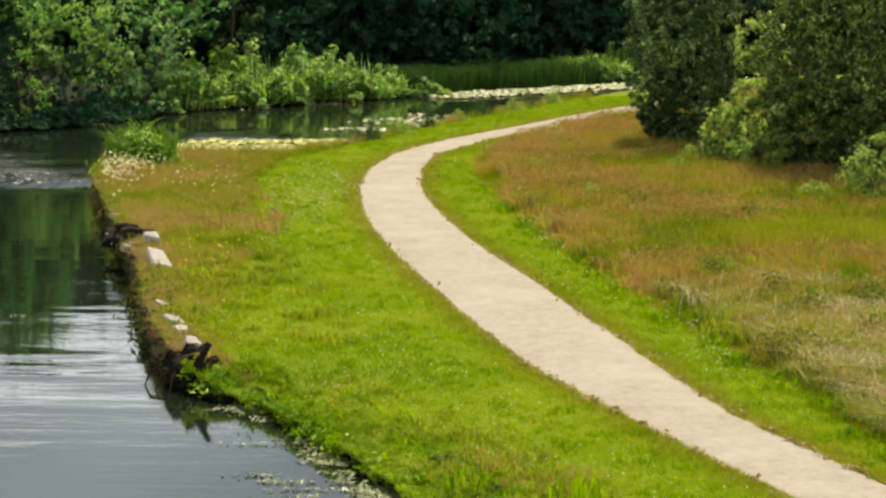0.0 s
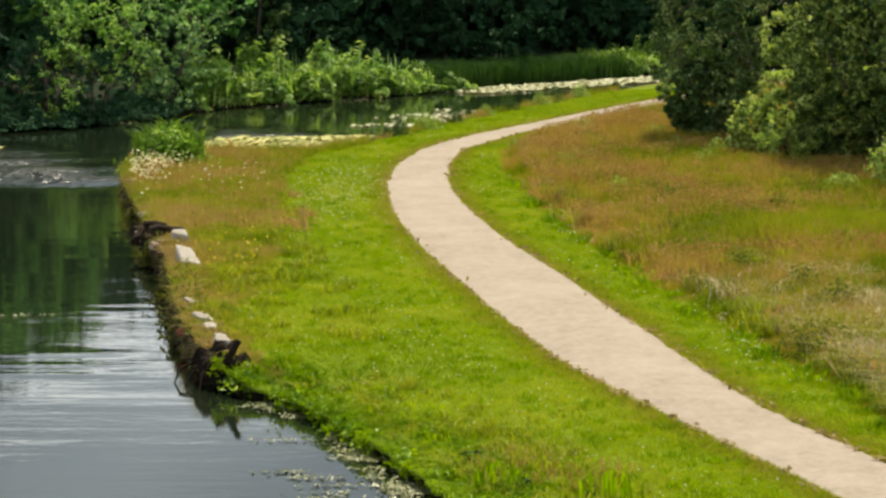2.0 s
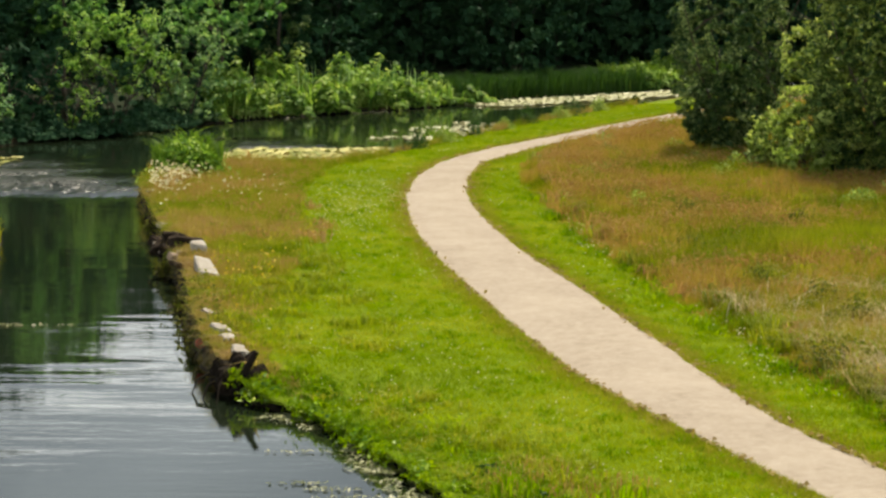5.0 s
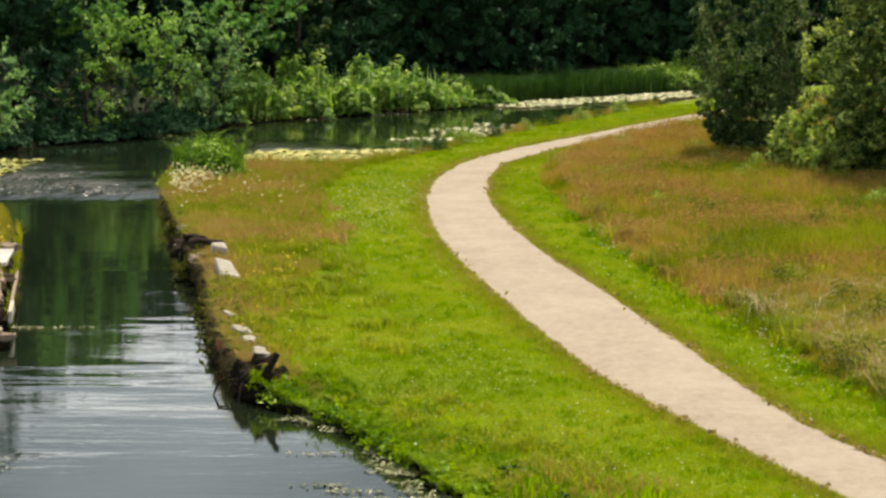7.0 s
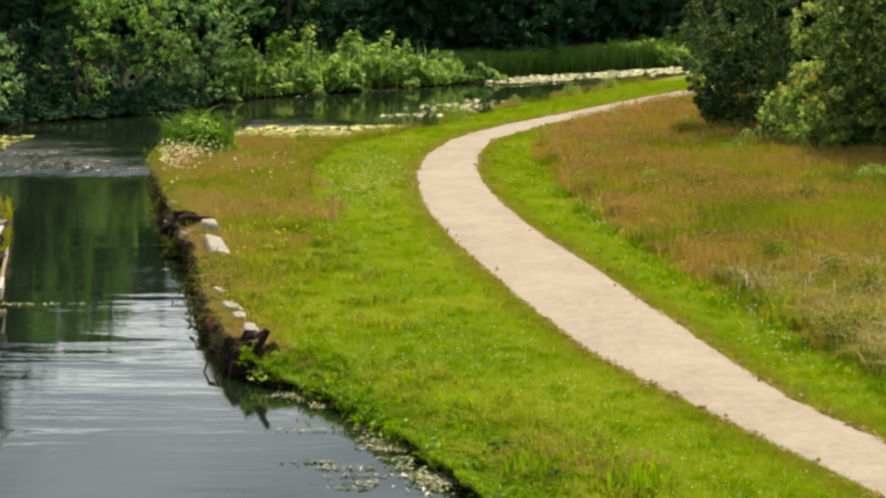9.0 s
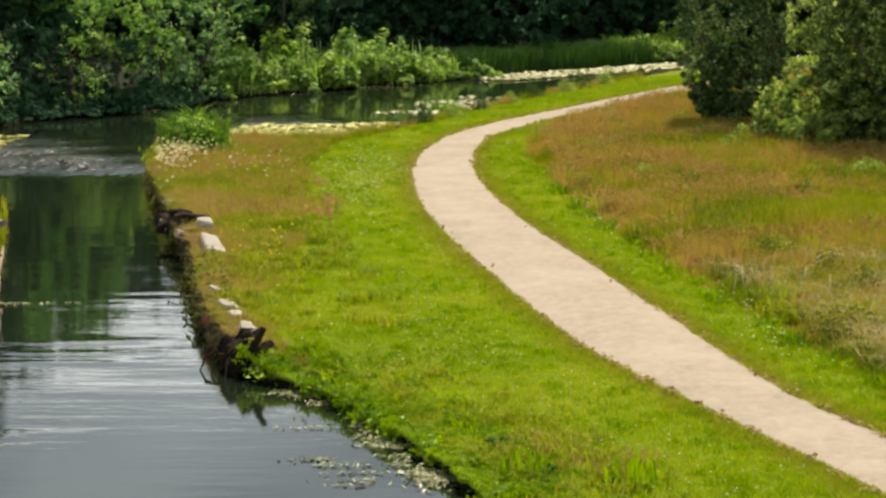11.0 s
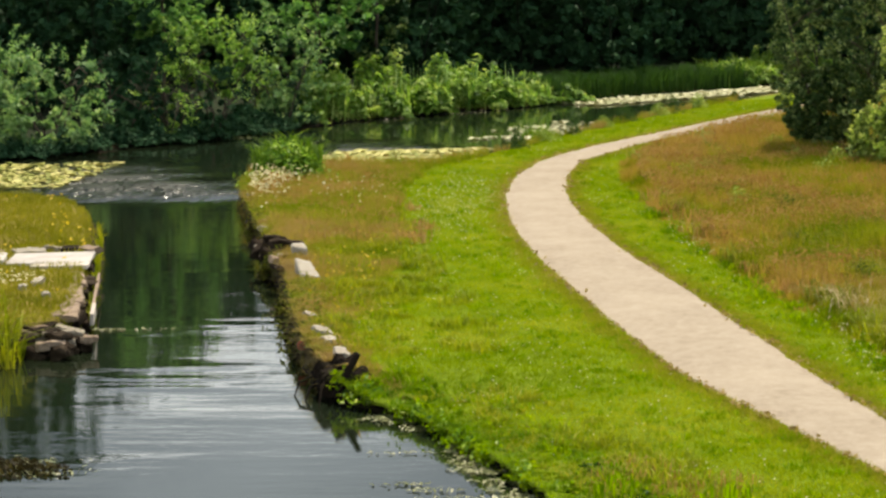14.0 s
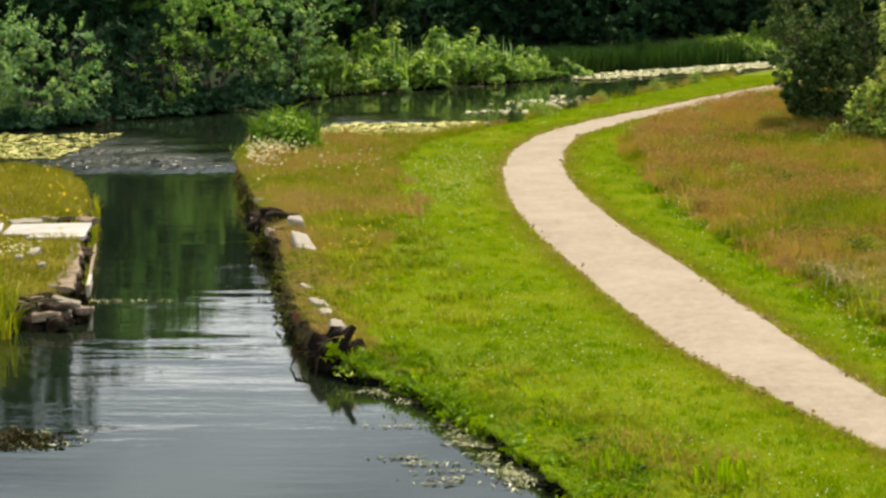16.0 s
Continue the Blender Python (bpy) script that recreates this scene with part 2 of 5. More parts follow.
M_COPING = plain("brown_coping", [(0.15, (0.11, 0.078, 0.052)), (0.5, (0.25, 0.185, 0.13)), (0.85, (0.38, 0.30, 0.23))], 3.0, 0.9, 0.02, 25)
M_CLOD = leafy("dead_clippings", [(0.20, 0.14, 0.055), (0.32, 0.24, 0.10), (0.42, 0.34, 0.17)], 1.5, 0.4, 0.9, gloss=0.1)
M_ISLAND = leafy("island_grass", [(0.15, 0.22, 0.008), (0.28, 0.33, 0.012), (0.40, 0.39, 0.035)], 0.3, 0.45, island=0.35, gloss=0.1)
M_CREAM = leafy("cream_flower", [(0.46, 0.41, 0.20), (0.60, 0.55, 0.32), (0.72, 0.68, 0.46)], 1.0, 0.4, tint=(1, 1, 0.8), gloss=0.0)
M_TUFT = leafy("grass_tuft", [(0.08, 0.17, 0.002), (0.17, 0.30, 0.004), (0.34, 0.45, 0.01)], 0.8, 0.5, island=0.25, gloss=0.04)
M_DEAD = leafy("dead_stalk", [(0.012, 0.010, 0.005), (0.035, 0.028, 0.012), (0.10, 0.085, 0.03)], 0.8, 0.25, gloss=0.05)
M_DARKWEED = leafy("olive_weed_leaf", [(0.04, 0.06, 0.010), (0.09, 0.11, 0.018), (0.20, 0.20, 0.05)], 0.8, 0.35, gloss=0.04)
M_ELDER = leafy("elder_leaf", [(0.07, 0.19, 0.03), (0.21, 0.40, 0.07), (0.45, 0.62, 0.19)], 0.7, 0.4, contrast=0.16)
# wet soil with the shade below the turf lip put into its colour
M_SOIL = plain("shade_dark_soil", [(0.2, (0.006, 0.005, 0.003)), (0.6, (0.016, 0.012, 0.007)), (0.9, (0.04, 0.03, 0.018))], 5.0, 0.9, 0.03, 30, gloss=0.04)
M_LEFT = leafy("olive_turf", [(0.14, 0.16, 0.012), (0.25, 0.25, 0.022), (0.38, 0.33, 0.055)], 0.5, 0.4, island=0.3, gloss=0.04)
M_VERGE = leafy("worn_grass", [(0.21, 0.24, 0.014), (0.31, 0.31, 0.035), (0.41, 0.35, 0.10)], 0.7, 0.45, island=0.4, gloss=0.02)
M_HAZEL = leafy("hazel_leaf", [(0.09, 0.17, 0.035), (0.31, 0.42, 0.095), (0.62, 0.69, 0.27)], 0.8, 0.46, contrast=0.14)
M_RED = plain("red_plastic", [(0.2, (0.40, 0.03, 0.02)), (0.8, (0.55, 0.06, 0.04))], 3.0, 0.4, 0.002, 30)
rng = np.random.default_rng(7)


# ---- mesh helpers ----
def raw_mesh(name, verts, sizes, loops, mat, smooth=False):
    """A mesh from arrays: corner points, corners per face, corner order."""
    me = bpy.data.meshes.new(name)
    sizes = np.asarray(sizes, np.int32)
    me.vertices.add(len(verts))
    me.vertices.foreach_set("co", np.asarray(verts, np.float32).ravel())
    me.loops.add(len(loops))
    me.loops.foreach_set("vertex_index", np.asarray(loops, np.int32))
    me.polygons.add(len(sizes))
    me.polygons.foreach_set("loop_start", np.concatenate([[0], np.cumsum(sizes)[:-1]]).astype(np.int32))
    me.update(calc_edges=True)
    if smooth:
        me.polygons.foreach_set("use_smooth", np.ones(len(sizes), bool))
    me.materials.append(mat)
    return me


def under(name, me, parent=None, label="", place=None):
    ob = new(name, me)
    if parent is not None:
        ob.parent = parent
    if place is not None:
        ob.matrix_basis = place
    if label:
        ob["label"] = label
    return ob


def part(name, bm, mat, parent=None, label="", smooth=False):
    me = bpy.data.meshes.new(name)
    bm.to_mesh(me)
    bm.free()
    me.materials.append(mat)
    if smooth:
        me.polygons.foreach_set("use_smooth", np.ones(len(me.polygons), bool))
    return under(name, me, parent, label)


def unit(v):
    return v / np.maximum(np.linalg.norm(v, axis=1, keepdims=True), 1e-9)


def leaves_mesh(name, centres, normals, length, width, mat):
    """Rhombic, slightly folded leaves: one island each."""
    n = len(centres)
    t = unit(np.cross(normals, rng.normal(size=(n, 3))))
    b = np.cross(normals, t)
    L, W = (length * rng.uniform(0.6, 1.3, n))[:, None], (width * rng.uniform(0.6, 1.3, n))[:, None]
    fold = normals * W * 0.25
    v = np.stack([centres - t * L / 2, centres + b * W / 2 + fold, centres + t * L / 2, centres - b * W / 2 + fold], 1).reshape(-1, 3)
    return raw_mesh(name, v, np.full(n, 4), np.arange(4 * n), mat)


def blades_mesh(name, base, height, width, lean, mat, bend=0.0):
    """Upright blades: a triangle each, or with bend a strip of two pieces."""
    n = len(base)
    a = rng.uniform(0, 2 * np.pi, n)
    side = np.stack([np.cos(a), np.sin(a), 0 * a], 1) * (width * rng.uniform(0.6, 1.3, n))[:, None] / 2
    a2 = rng.uniform(0, 2 * np.pi, n)
    out = np.stack([np.cos(a2), np.sin(a2), 0 * a2], 1) * (height * lean * rng.uniform(0, 1, n))[:, None]
    up = np.zeros((n, 3))
    up[:, 2] = height
    if not bend:
        v = np.stack([base - side, base + side, base + up + out], 1).reshape(-1, 3)
        return raw_mesh(name, v, np.full(n, 3), np.arange(3 * n), mat)
    m = base + up * 0.62 + out * 0.4
    tip = base + up * (1 - 0.35 * bend) + out * (1 + bend)
    v = np.stack([base - side * 0.7, base + side * 0.7, m + side, m - side, tip], 1).reshape(-1, 3)
    k = np.arange(n)[:, None] * 5
    return raw_mesh(name, v, np.tile([4, 3], n), (k + np.array([[0, 1, 2, 3, 3, 2, 4]])).ravel(), mat)


def tube(bm, points, radii, sides=7):
    rings = []
    for i, (p, r) in enumerate(zip(points, radii)):
        q = points[min(i + 1, len(points) - 1)] - points[max(i - 1, 0)]
        m = q.to_track_quat("Z", "Y").to_matrix()
        rings.append([bm.verts.new(p + m @ Vector((r * math.cos(6.2832 * k / sides), r * math.sin(6.2832 * k / sides), 0))) for k in range(sides)])
    for a, b in zip(rings, rings[1:]):
        for k in range(sides):
            bm.faces.new((a[k], a[(k + 1) % sides], b[(k + 1) % sides], b[k]))
    bm.faces.new(rings[-1])
    bm.faces.new(list(reversed(rings[0])))


def block(size, bevel=0.02, wobble=0.0, seed=0):
    """A worn block standing on z = 0."""
    bm = bmesh.new()
    bmesh.ops.create_cube(bm, size=1.0)
    r = random.Random(seed)
    for v in bm.verts:
        v.co = Vector(((v.co.x) * size[0], v.co.y * size[1], (v.co.z + 0.5) * size[2])) + Vector([r.uniform(-wobble, wobble) for _ in range(3)])
    if bevel:
        bmesh.ops.bevel(bm, geom=list(bm.edges), offset=bevel, segments=1, affect="EDGES")
    return bm


def rough_block(size, seed=0, amount=0.12):
    """A broken, weathered stone: a finely divided block with lumps and chipped corners."""
    bm = bmesh.new()
    bmesh.ops.create_cube(bm, size=1.0)
    bmesh.ops.subdivide_edges(bm, edges=list(bm.edges), cuts=4, use_grid_fill=True)
    k = Vector((seed * 7.3, seed * 1.9, 0))
    for v in bm.verts:
        c = v.co.copy()
        round_off = 1 - 0.16 * max(0.0, (abs(c.x) + abs(c.y) + abs(c.z)) * 2 - 2.2)
        p = Vector((c.x * size[0], c.y * size[1], c.z * size[2])) * round_off
        shift = noise.noise_vector(p * 2.6 + k) * min(size) * amount * 2.2 + noise.noise_vector(p * 9 + k) * min(size) * amount
        shift.x, shift.y = shift.x * 1.6, shift.y * 1.6
        v.co = p + shift + Vector((0, 0, size[2] / 2))
    return bm


# ---- plan ----
BANK = [(3.0, -10), (2.0, 24), (0.48, 31.5), (-0.52, 34.83), (-1.33, 37.09), (-2.66, 40.55), (-3.4, 41.45), (-4.2, 42.6), (-4.75, 43.6), (-5.6, 47.38), (-6.5, 53.82),
        (-7.92, 61.16), (-10.13, 72.17), (-10.75, 77), (-10.5, 79.7), (-8.4, 80.0), (-6.0, 80.1), (-3.65, 83.0), (-1.73, 88.9),
        (0.29, 94.6), (5.1, 106), (8.2, 112.7), (15, 124), (60, 145)]
FAR_BANK = [(-17, -10), (-16, 30), (-14, 43), (-12.0, 46.0), (-11.3, 47.2), (-10.1, 48.4), (-10.3, 50.6), (-12.3, 62.16), (-13.2, 66.6), (-14.2, 69.6), (-15.4, 71.4), (-17.4, 72.4),
            (-22, 73.6), (-27, 78.5), (-25.5, 83.6), (-22.5, 87.5), (-19.2, 90.6), (-16.9, 93.6), (-15.2, 95.9), (-13.6, 98.4), (-12.0, 101.4), (-10.2, 104.6), (-7.4, 107.6),
            (-3.2, 111.6), (0.08, 116.73), (5.82, 121.48), (8.87, 126.12), (16, 137), (60, 162)]
PATH_L = [(10.5, 15), (7.1, 25), (4.6, 32.8), (3.6, 35.71), (2.41, 39.27), (1.45, 42.4), (0.51, 47.09), (-0.27, 51.41), (-1.07, 56.12), (-1.71, 60.66), (-2.12, 64.73),
          (-2.43, 70.12), (-2.32, 75.67), (-1.57, 81.23), (0.27, 86.66), (2.34, 91.1), (4.65, 96.57), (7.6, 102.77), (14, 115), (22, 128)]
PATH_R = [(12.4, 15), (8.9, 25), (6.09, 33.64), (5.34, 35.88), (4.55, 38.34), (3.89, 41.68), (3.28, 45.34), (2.8, 47.79), (2.09, 51.98), (0.87, 58.23), (0.08, 63.69),
          (-0.35, 67.5), (-0.6, 71.04), (-0.61, 75.85), (-0.2, 80.5), (1.6, 86.0), (3.9, 91.2), (6.2, 96.4), (9.2, 102.4), (15.6, 114.6), (23.6, 127.5)]
MOWN_L = [(2.4, 20), (0.8, 31), (-0.25, 34.8), (-1.1, 37.1), (-2.3, 40.4), (-3.9, 43.6), (-4.5, 47.4), (-4.1, 52), (-4.66, 61.5), (-5.43, 70.57), (-5.2, 77.6), (-3.3, 83.3), (-1.3, 89), (0.75, 94.7), (5.6, 106.2), (9, 113), (14, 120)]
MOWN_R = [(14.5, 15), (10.6, 25), (6.9, 34), (6.52, 36.13), (5.73, 40.51), (4.7, 46.06), (3.67, 50.91), (2.79, 56.9), (1.71, 65.71), (0.92, 74.33), (0.95, 79.58), (1.9, 84.65), (4.0, 90.6), (9.3, 102), (24, 127)]
LAND = 0.55


def edge(points, y):
    p = np.array(points)
    return np.interp(y, p[:, 1], p[:, 0])


def smooth_line(points, step=0.5):
    """The corners of a line, rounded."""
    p = np.array(points, float)
    for _ in range(2):
        q = np.empty((2 * len(p), p.shape[1]))
        q[0::2], q[1::2] = p, p
        q[1:-1:2] = p[:-1] * 0.75 + p[1:] * 0.25
        q[2::2] = p[:-1] * 0.25 + p[1:] * 0.75
        p = q
    s = np.concatenate([[0], np.cumsum(np.hypot(*np.diff(p, axis=0)[:, :2].T))])
    k = np.arange(0, s[-1], step)
    return np.stack([np.interp(k, s, p[:, i]) for i in range(p.shape[1])], 1)


SHORE_A, SHORE_B = smooth_line(BANK, 0.6), smooth_line(FAR_BANK, 0.6)
RING_A = np.vstack([SHORE_A, [(3000, 150), (3000, -10)]])
RING_B = np.vstack([SHORE_B, [(3000, 162), (3000, 3000), (-3000, 3000), (-3000, -10)]])


def inside(x, y, ring):
    c = np.zeros(x.shape, bool)
    for (x0, y0), (x1, y1) in zip(ring, np.roll(ring, -1, axis=0)):
        if y0 == y1:
            continue
        c ^= ((y0 > y) != (y1 > y)) & (x < (x1 - x0) * (y - y0) / (y1 - y0) + x0)
    return c


def shore_distance(x, y):
    """Metres inland of the waterline; minus: in the canal."""
    d = np.full(x.shape, 1e9)
    for line in (SHORE_A, SHORE_B):
        for (x0, y0), (x1, y1) in zip(line, line[1:]):
            dx, dy = x1 - x0, y1 - y0
            t = np.clip(((x - x0) * dx + (y - y0) * dy) / (dx * dx + dy * dy), 0, 1)
            d = np.minimum(d, np.hypot(x - x0 - t * dx, y - y0 - t * dy))
    return np.where(inside(x, y, RING_A) | inside(x, y, RING_B), d, -d)


GRID_X, GRID_Y = np.arange(-45, 35.1, 0.25), np.arange(20, 150.1, 0.25)
GRID_D = shore_distance(*np.meshgrid(GRID_X, GRID_Y))


def near_distance(x, y):
    """shore_distance by a table, for places in the middle of the plan."""
    u, v = np.clip((x + 45) / 0.25, 0, len(GRID_X) - 2), np.clip((y - 20) / 0.25, 0, len(GRID_Y) - 2)
    i, j = u.astype(int), v.astype(int)
    a, c = u - i, v - j
    return (GRID_D[j, i] * (1 - a) + GRID_D[j, i + 1] * a) * (1 - c) + (GRID_D[j + 1, i] * (1 - a) + GRID_D[j + 1, i + 1] * a) * c


def ease(a, b, v):
    t = np.clip((v - a) / (b - a), 0, 1)
    return t * t * (3 - 2 * t)


def waves(x, y, s, k=0):
    """Smooth unevenness between about -1 and 1."""
    return (np.sin(x * 1.3 / s + k) * np.cos(y * 1.1 / s + 2 * k) + np.sin((x * 0.7 - y * 1.7) / s + 3 + k) + np.cos((x * 2.1 + y * 0.6) / s + 1.7 * k)) / 3


def land_height(x, y, d):
    d = d - 0.13 * np.maximum(0, waves(x, y, 0.42, 3)) * ((y < 43) & (x > -6)) + 0.07 * waves(x, y, 0.35) + 0.05 * waves(x, y, 0.16, 2)
    beyond = y > np.interp(x, [-25, -12, 0, 9, 16, 60], [86, 92, 104, 116, 130, 153])
    near = (y < 45) & (x > -6)
    top = np.where(beyond, 0.16, np.where(near, 0.19 + (LAND - 0.19) * ease(-0.3, 4.2, d + 4.5 * ease(41.3, 45.0, y)), LAND))
    z = top * ease(0.0, 0.28, d) - 1.0 * ease(0.0, 1.3, -d)
    on_path = (x > edge(PATH_L, y) - 0.5) & (x < edge(PATH_R, y) + 0.5)
    return z + np.where(on_path, 0, 0.03 * waves(x, y, 0.9, 1) * ease(0.3, 1.0, d))


# ---- ground, water, path ----
def axis(lo, a, b, hi, step, k=14):
    g = np.geomspace(1, 1 + hi - b, k) - 1
    h = np.geomspace(1, 1 + a - lo, k) - 1
    return np.concatenate([(a - h)[:0:-1], np.arange(a, b, step), b + g])


def build_ground():
    xs, ys = axis(-2600, -27, 20, 2600, 0.27), axis(-300, 28, 134, 2900, 0.31)
    X, Y = np.meshgrid(xs, ys)
    x, y = X.ravel(), Y.ravel()
    d = shore_distance(x, y)
    z = land_height(x, y, d)
    z = z + 0.9 * ease(0.8, 9, d) * ease(0, 1, inside(x, y, RING_B).astype(float)) * ease(90, 97, y)
    nx, ny = len(xs), len(ys)
    i = (np.arange(ny - 1)[:, None] * nx + np.arange(nx - 1)[None]).ravel()
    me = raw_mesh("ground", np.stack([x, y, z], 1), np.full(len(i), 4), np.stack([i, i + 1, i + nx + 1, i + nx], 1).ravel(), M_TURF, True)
    mown = (x > edge(MOWN_L, y) + 0.25 * waves(x, y, 0.5)) & (x < edge(MOWN_R, y) + 0.25 * waves(x, y, 0.6, 1))
    a = me.attributes.new("long_grass", "FLOAT", "POINT")
    a.data.foreach_set("value", (1.0 - mown).astype(np.float32))
    a = me.attributes.new("shaded_mud", "FLOAT", "POINT")
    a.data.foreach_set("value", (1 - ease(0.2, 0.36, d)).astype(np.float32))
    a = me.attributes.new("wood_floor", "FLOAT", "POINT")
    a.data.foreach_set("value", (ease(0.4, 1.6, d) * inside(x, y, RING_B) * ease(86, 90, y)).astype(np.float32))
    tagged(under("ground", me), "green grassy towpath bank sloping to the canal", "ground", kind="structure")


def build_water():
    xs, ys = axis(-300, -26, 14, 300, 0.8), axis(-60, 28, 130, 400, 0.8)
    X, Y = np.meshgrid(xs, ys)
    x, y = X.ravel(), Y.ravel()
    nx, ny = len(xs), len(ys)
    i = (np.arange(ny - 1)[:, None] * nx + np.arange(nx - 1)[None]).ravel()
    me = raw_mesh("canal_water", np.stack([x, y, 0 * x], 1), np.full(len(i), 4), np.stack([i, i + 1, i + nx + 1, i + nx], 1).ravel(), M_WATER, True)
    def stir(cx, cy, rx, ry):
        return np.exp(-(((x - cx) / rx) ** 2 + ((y - cy) / ry) ** 2))
    uneven = 0.75 + 0.5 * waves(x, y, 0.9, 2)
    r = (stir(-13.0, 77.8, 2.7, 2.3) + 1.0 * stir(-15.8, 80.5, 2.5, 3.4) + 0.7 * stir(-17.6, 84.5, 2.6, 3.0) + 0.9 * stir(-8.4, 92.0, 1.9, 2.4)) * uneven
    a = me.attributes.new("riffle", "FLOAT", "POINT")
    a.data.foreach_set("value", np.maximum(r, 0).astype(np.float32))
    w = 0.005 + 0.017 * np.exp(-((y - 46.5) / 5.0) ** 2) + 0.005 * np.exp(-((y - 57) / 6.0) ** 2) + 0.03 * stir(-7.5, 37.1, 0.7, 0.7)
    a = me.attributes.new("ripple", "FLOAT", "POINT")
    a.data.foreach_set("value", w.astype(np.float32))
    tagged(under("canal_water", me), "dark still canal water reflecting sky and trees", "water", kind="structure")


def build_path():
    L, R = smooth_line(PATH_L, 0.25), smooth_line(PATH_R, 0.25)
    n, k = 520, 9
    ys = np.linspace(16, 114, n)
    xl = edge(L, ys) + 0.11 * waves(ys * 0, ys, 0.3) + 0.04 * waves(ys * 0 + 3, ys, 0.09, 1) + 0.06 * waves(ys * 0, ys, 0.8, 2)
    xr = edge(R, ys) + 0.11 * waves(ys * 0 + 5, ys, 0.3) + 0.04 * waves(ys * 0 + 8, ys, 0.09, 1) + 0.06 * waves(ys * 0 + 9, ys, 0.8, 2)
    f = np.linspace(0, 1, k)
    X = xl[:, None] * (1 - f) + xr[:, None] * f
    Y = np.repeat(ys[:, None], k, 1)
    Z = LAND + 0.008 + 0.035 * (1 - (2 * f[None] - 1) ** 2) + 0.006 * waves(X, Y, 0.4)
    i = (np.arange(n - 1)[:, None] * k + np.arange(k - 1)[None]).ravel()
    me = raw_mesh("path", np.stack([X, Y, Z], 2).reshape(-1, 3), np.full(len(i), 4), np.stack([i, i + 1, i + k + 1, i + k], 1).ravel(), M_GRAVEL, True)
    tagged(under("path", me), "pale compacted gravel towpath winding beside the canal", "path", kind="structure")


build_ground()
build_water()
build_path()


# ---- trees and shrubs ----
def crown_points(n_clumps, per, centre, radii, clump, seed=1, spray=0.0, skirt=0.0, leaf=0.2, core=16, foot=1.0):
    """Leaf places and facings: many clumps in an uneven full envelope, with sprays that stick out."""
    g = np.random.default_rng(seed)
    f = 2 * g.uniform(0, 1, n_clumps) ** 1.25 - 1
    f = np.where(g.uniform(0, 1, n_clumps) < skirt, g.uniform(-1, -0.35, n_clumps), f)
    a = g.uniform(0, 6.2832, n_clumps)
    full = np.where(f < 0, 4.0, 2.6)
    prof = (1 - np.abs(f) ** full) ** (1 / full)
    prof = np.where(f < 0, np.maximum(prof, 0.7), prof)
    prof = prof * (1 - (1 - foot) * np.clip(-f, 0, 1) ** 1.3)
    lump = 1 + 0.20 * np.sin(a * 3 + seed + f * 2) * np.cos(f * 5 + seed * 2) + 0.12 * np.sin(a * 7 + f * 9 + seed)
    rr = prof * lump * g.uniform(0.0, 1.0, n_clumps) ** 0.4
    u = np.stack([np.cos(a) * rr, np.sin(a) * rr, f], 1)
    c = np.array(centre) + u * np.array(radii)
    size = clump * g.uniform(0.5, 1.4, n_clumps)
    w = unit(g.normal(size=(n_clumps, per, 3)))
    rad = g.uniform(0.35, 1.0, (n_clumps, per)) ** 0.6
    flat = np.array([1.25, 1.25, 0.62])
    p = c[:, None] + w * (rad * size[:, None])[..., None] * flat
    nrm = w * 0.7 + np.array([0, 0, 0.75]) + g.normal(size=w.shape) * 0.45
    wc = unit(g.normal(size=(n_clumps, core, 3)))
    pc = c[:, None] + wc * (g.uniform(0, 0.55, (n_clumps, core)) * size[:, None])[..., None] * flat
    P = np.vstack([p.reshape(-1, 3), pc.reshape(-1, 3)])
    N = np.vstack([nrm.reshape(-1, 3), (wc + g.normal(size=wc.shape) * 0.6).reshape(-1, 3)])
    S = np.concatenate([np.ones(n_clumps * per), np.repeat(size * 0.75 / leaf, core)])
    if spray:
        m = int(n_clumps * 0.7)
        f, a = g.uniform(-0.9, 1, m), g.uniform(0, 6.2832, m)
        pr = (1 - np.abs(f) ** 2.6) ** (1 / 2.6) * 0.95
        s = np.stack([np.cos(a) * pr, np.sin(a) * pr, f * 0.95], 1)
        o = np.array(centre) + s * np.array(radii)
        way = unit(s * np.array([1, 1, 0.5]) + np.array([0, 0, 0.6]) + 0.5 * g.normal(size=(m, 3)))
        k = 24
        q = o[:, None] + way[:, None] * (np.linspace(0, 1, k)[None, :, None] * spray * g.uniform(0.3, 1.2, m)[:, None, None]) + g.normal(size=(m, k, 3)) * 0.07
        P = np.vstack([P, q.reshape(-1, 3)])
        N = np.vstack([N, unit(g.normal(size=(m * k, 3)) + np.array([0, 0, 0.4]))])
        S = np.concatenate([S, np.full(m * k, 0.9)])
    return P, unit(N), S


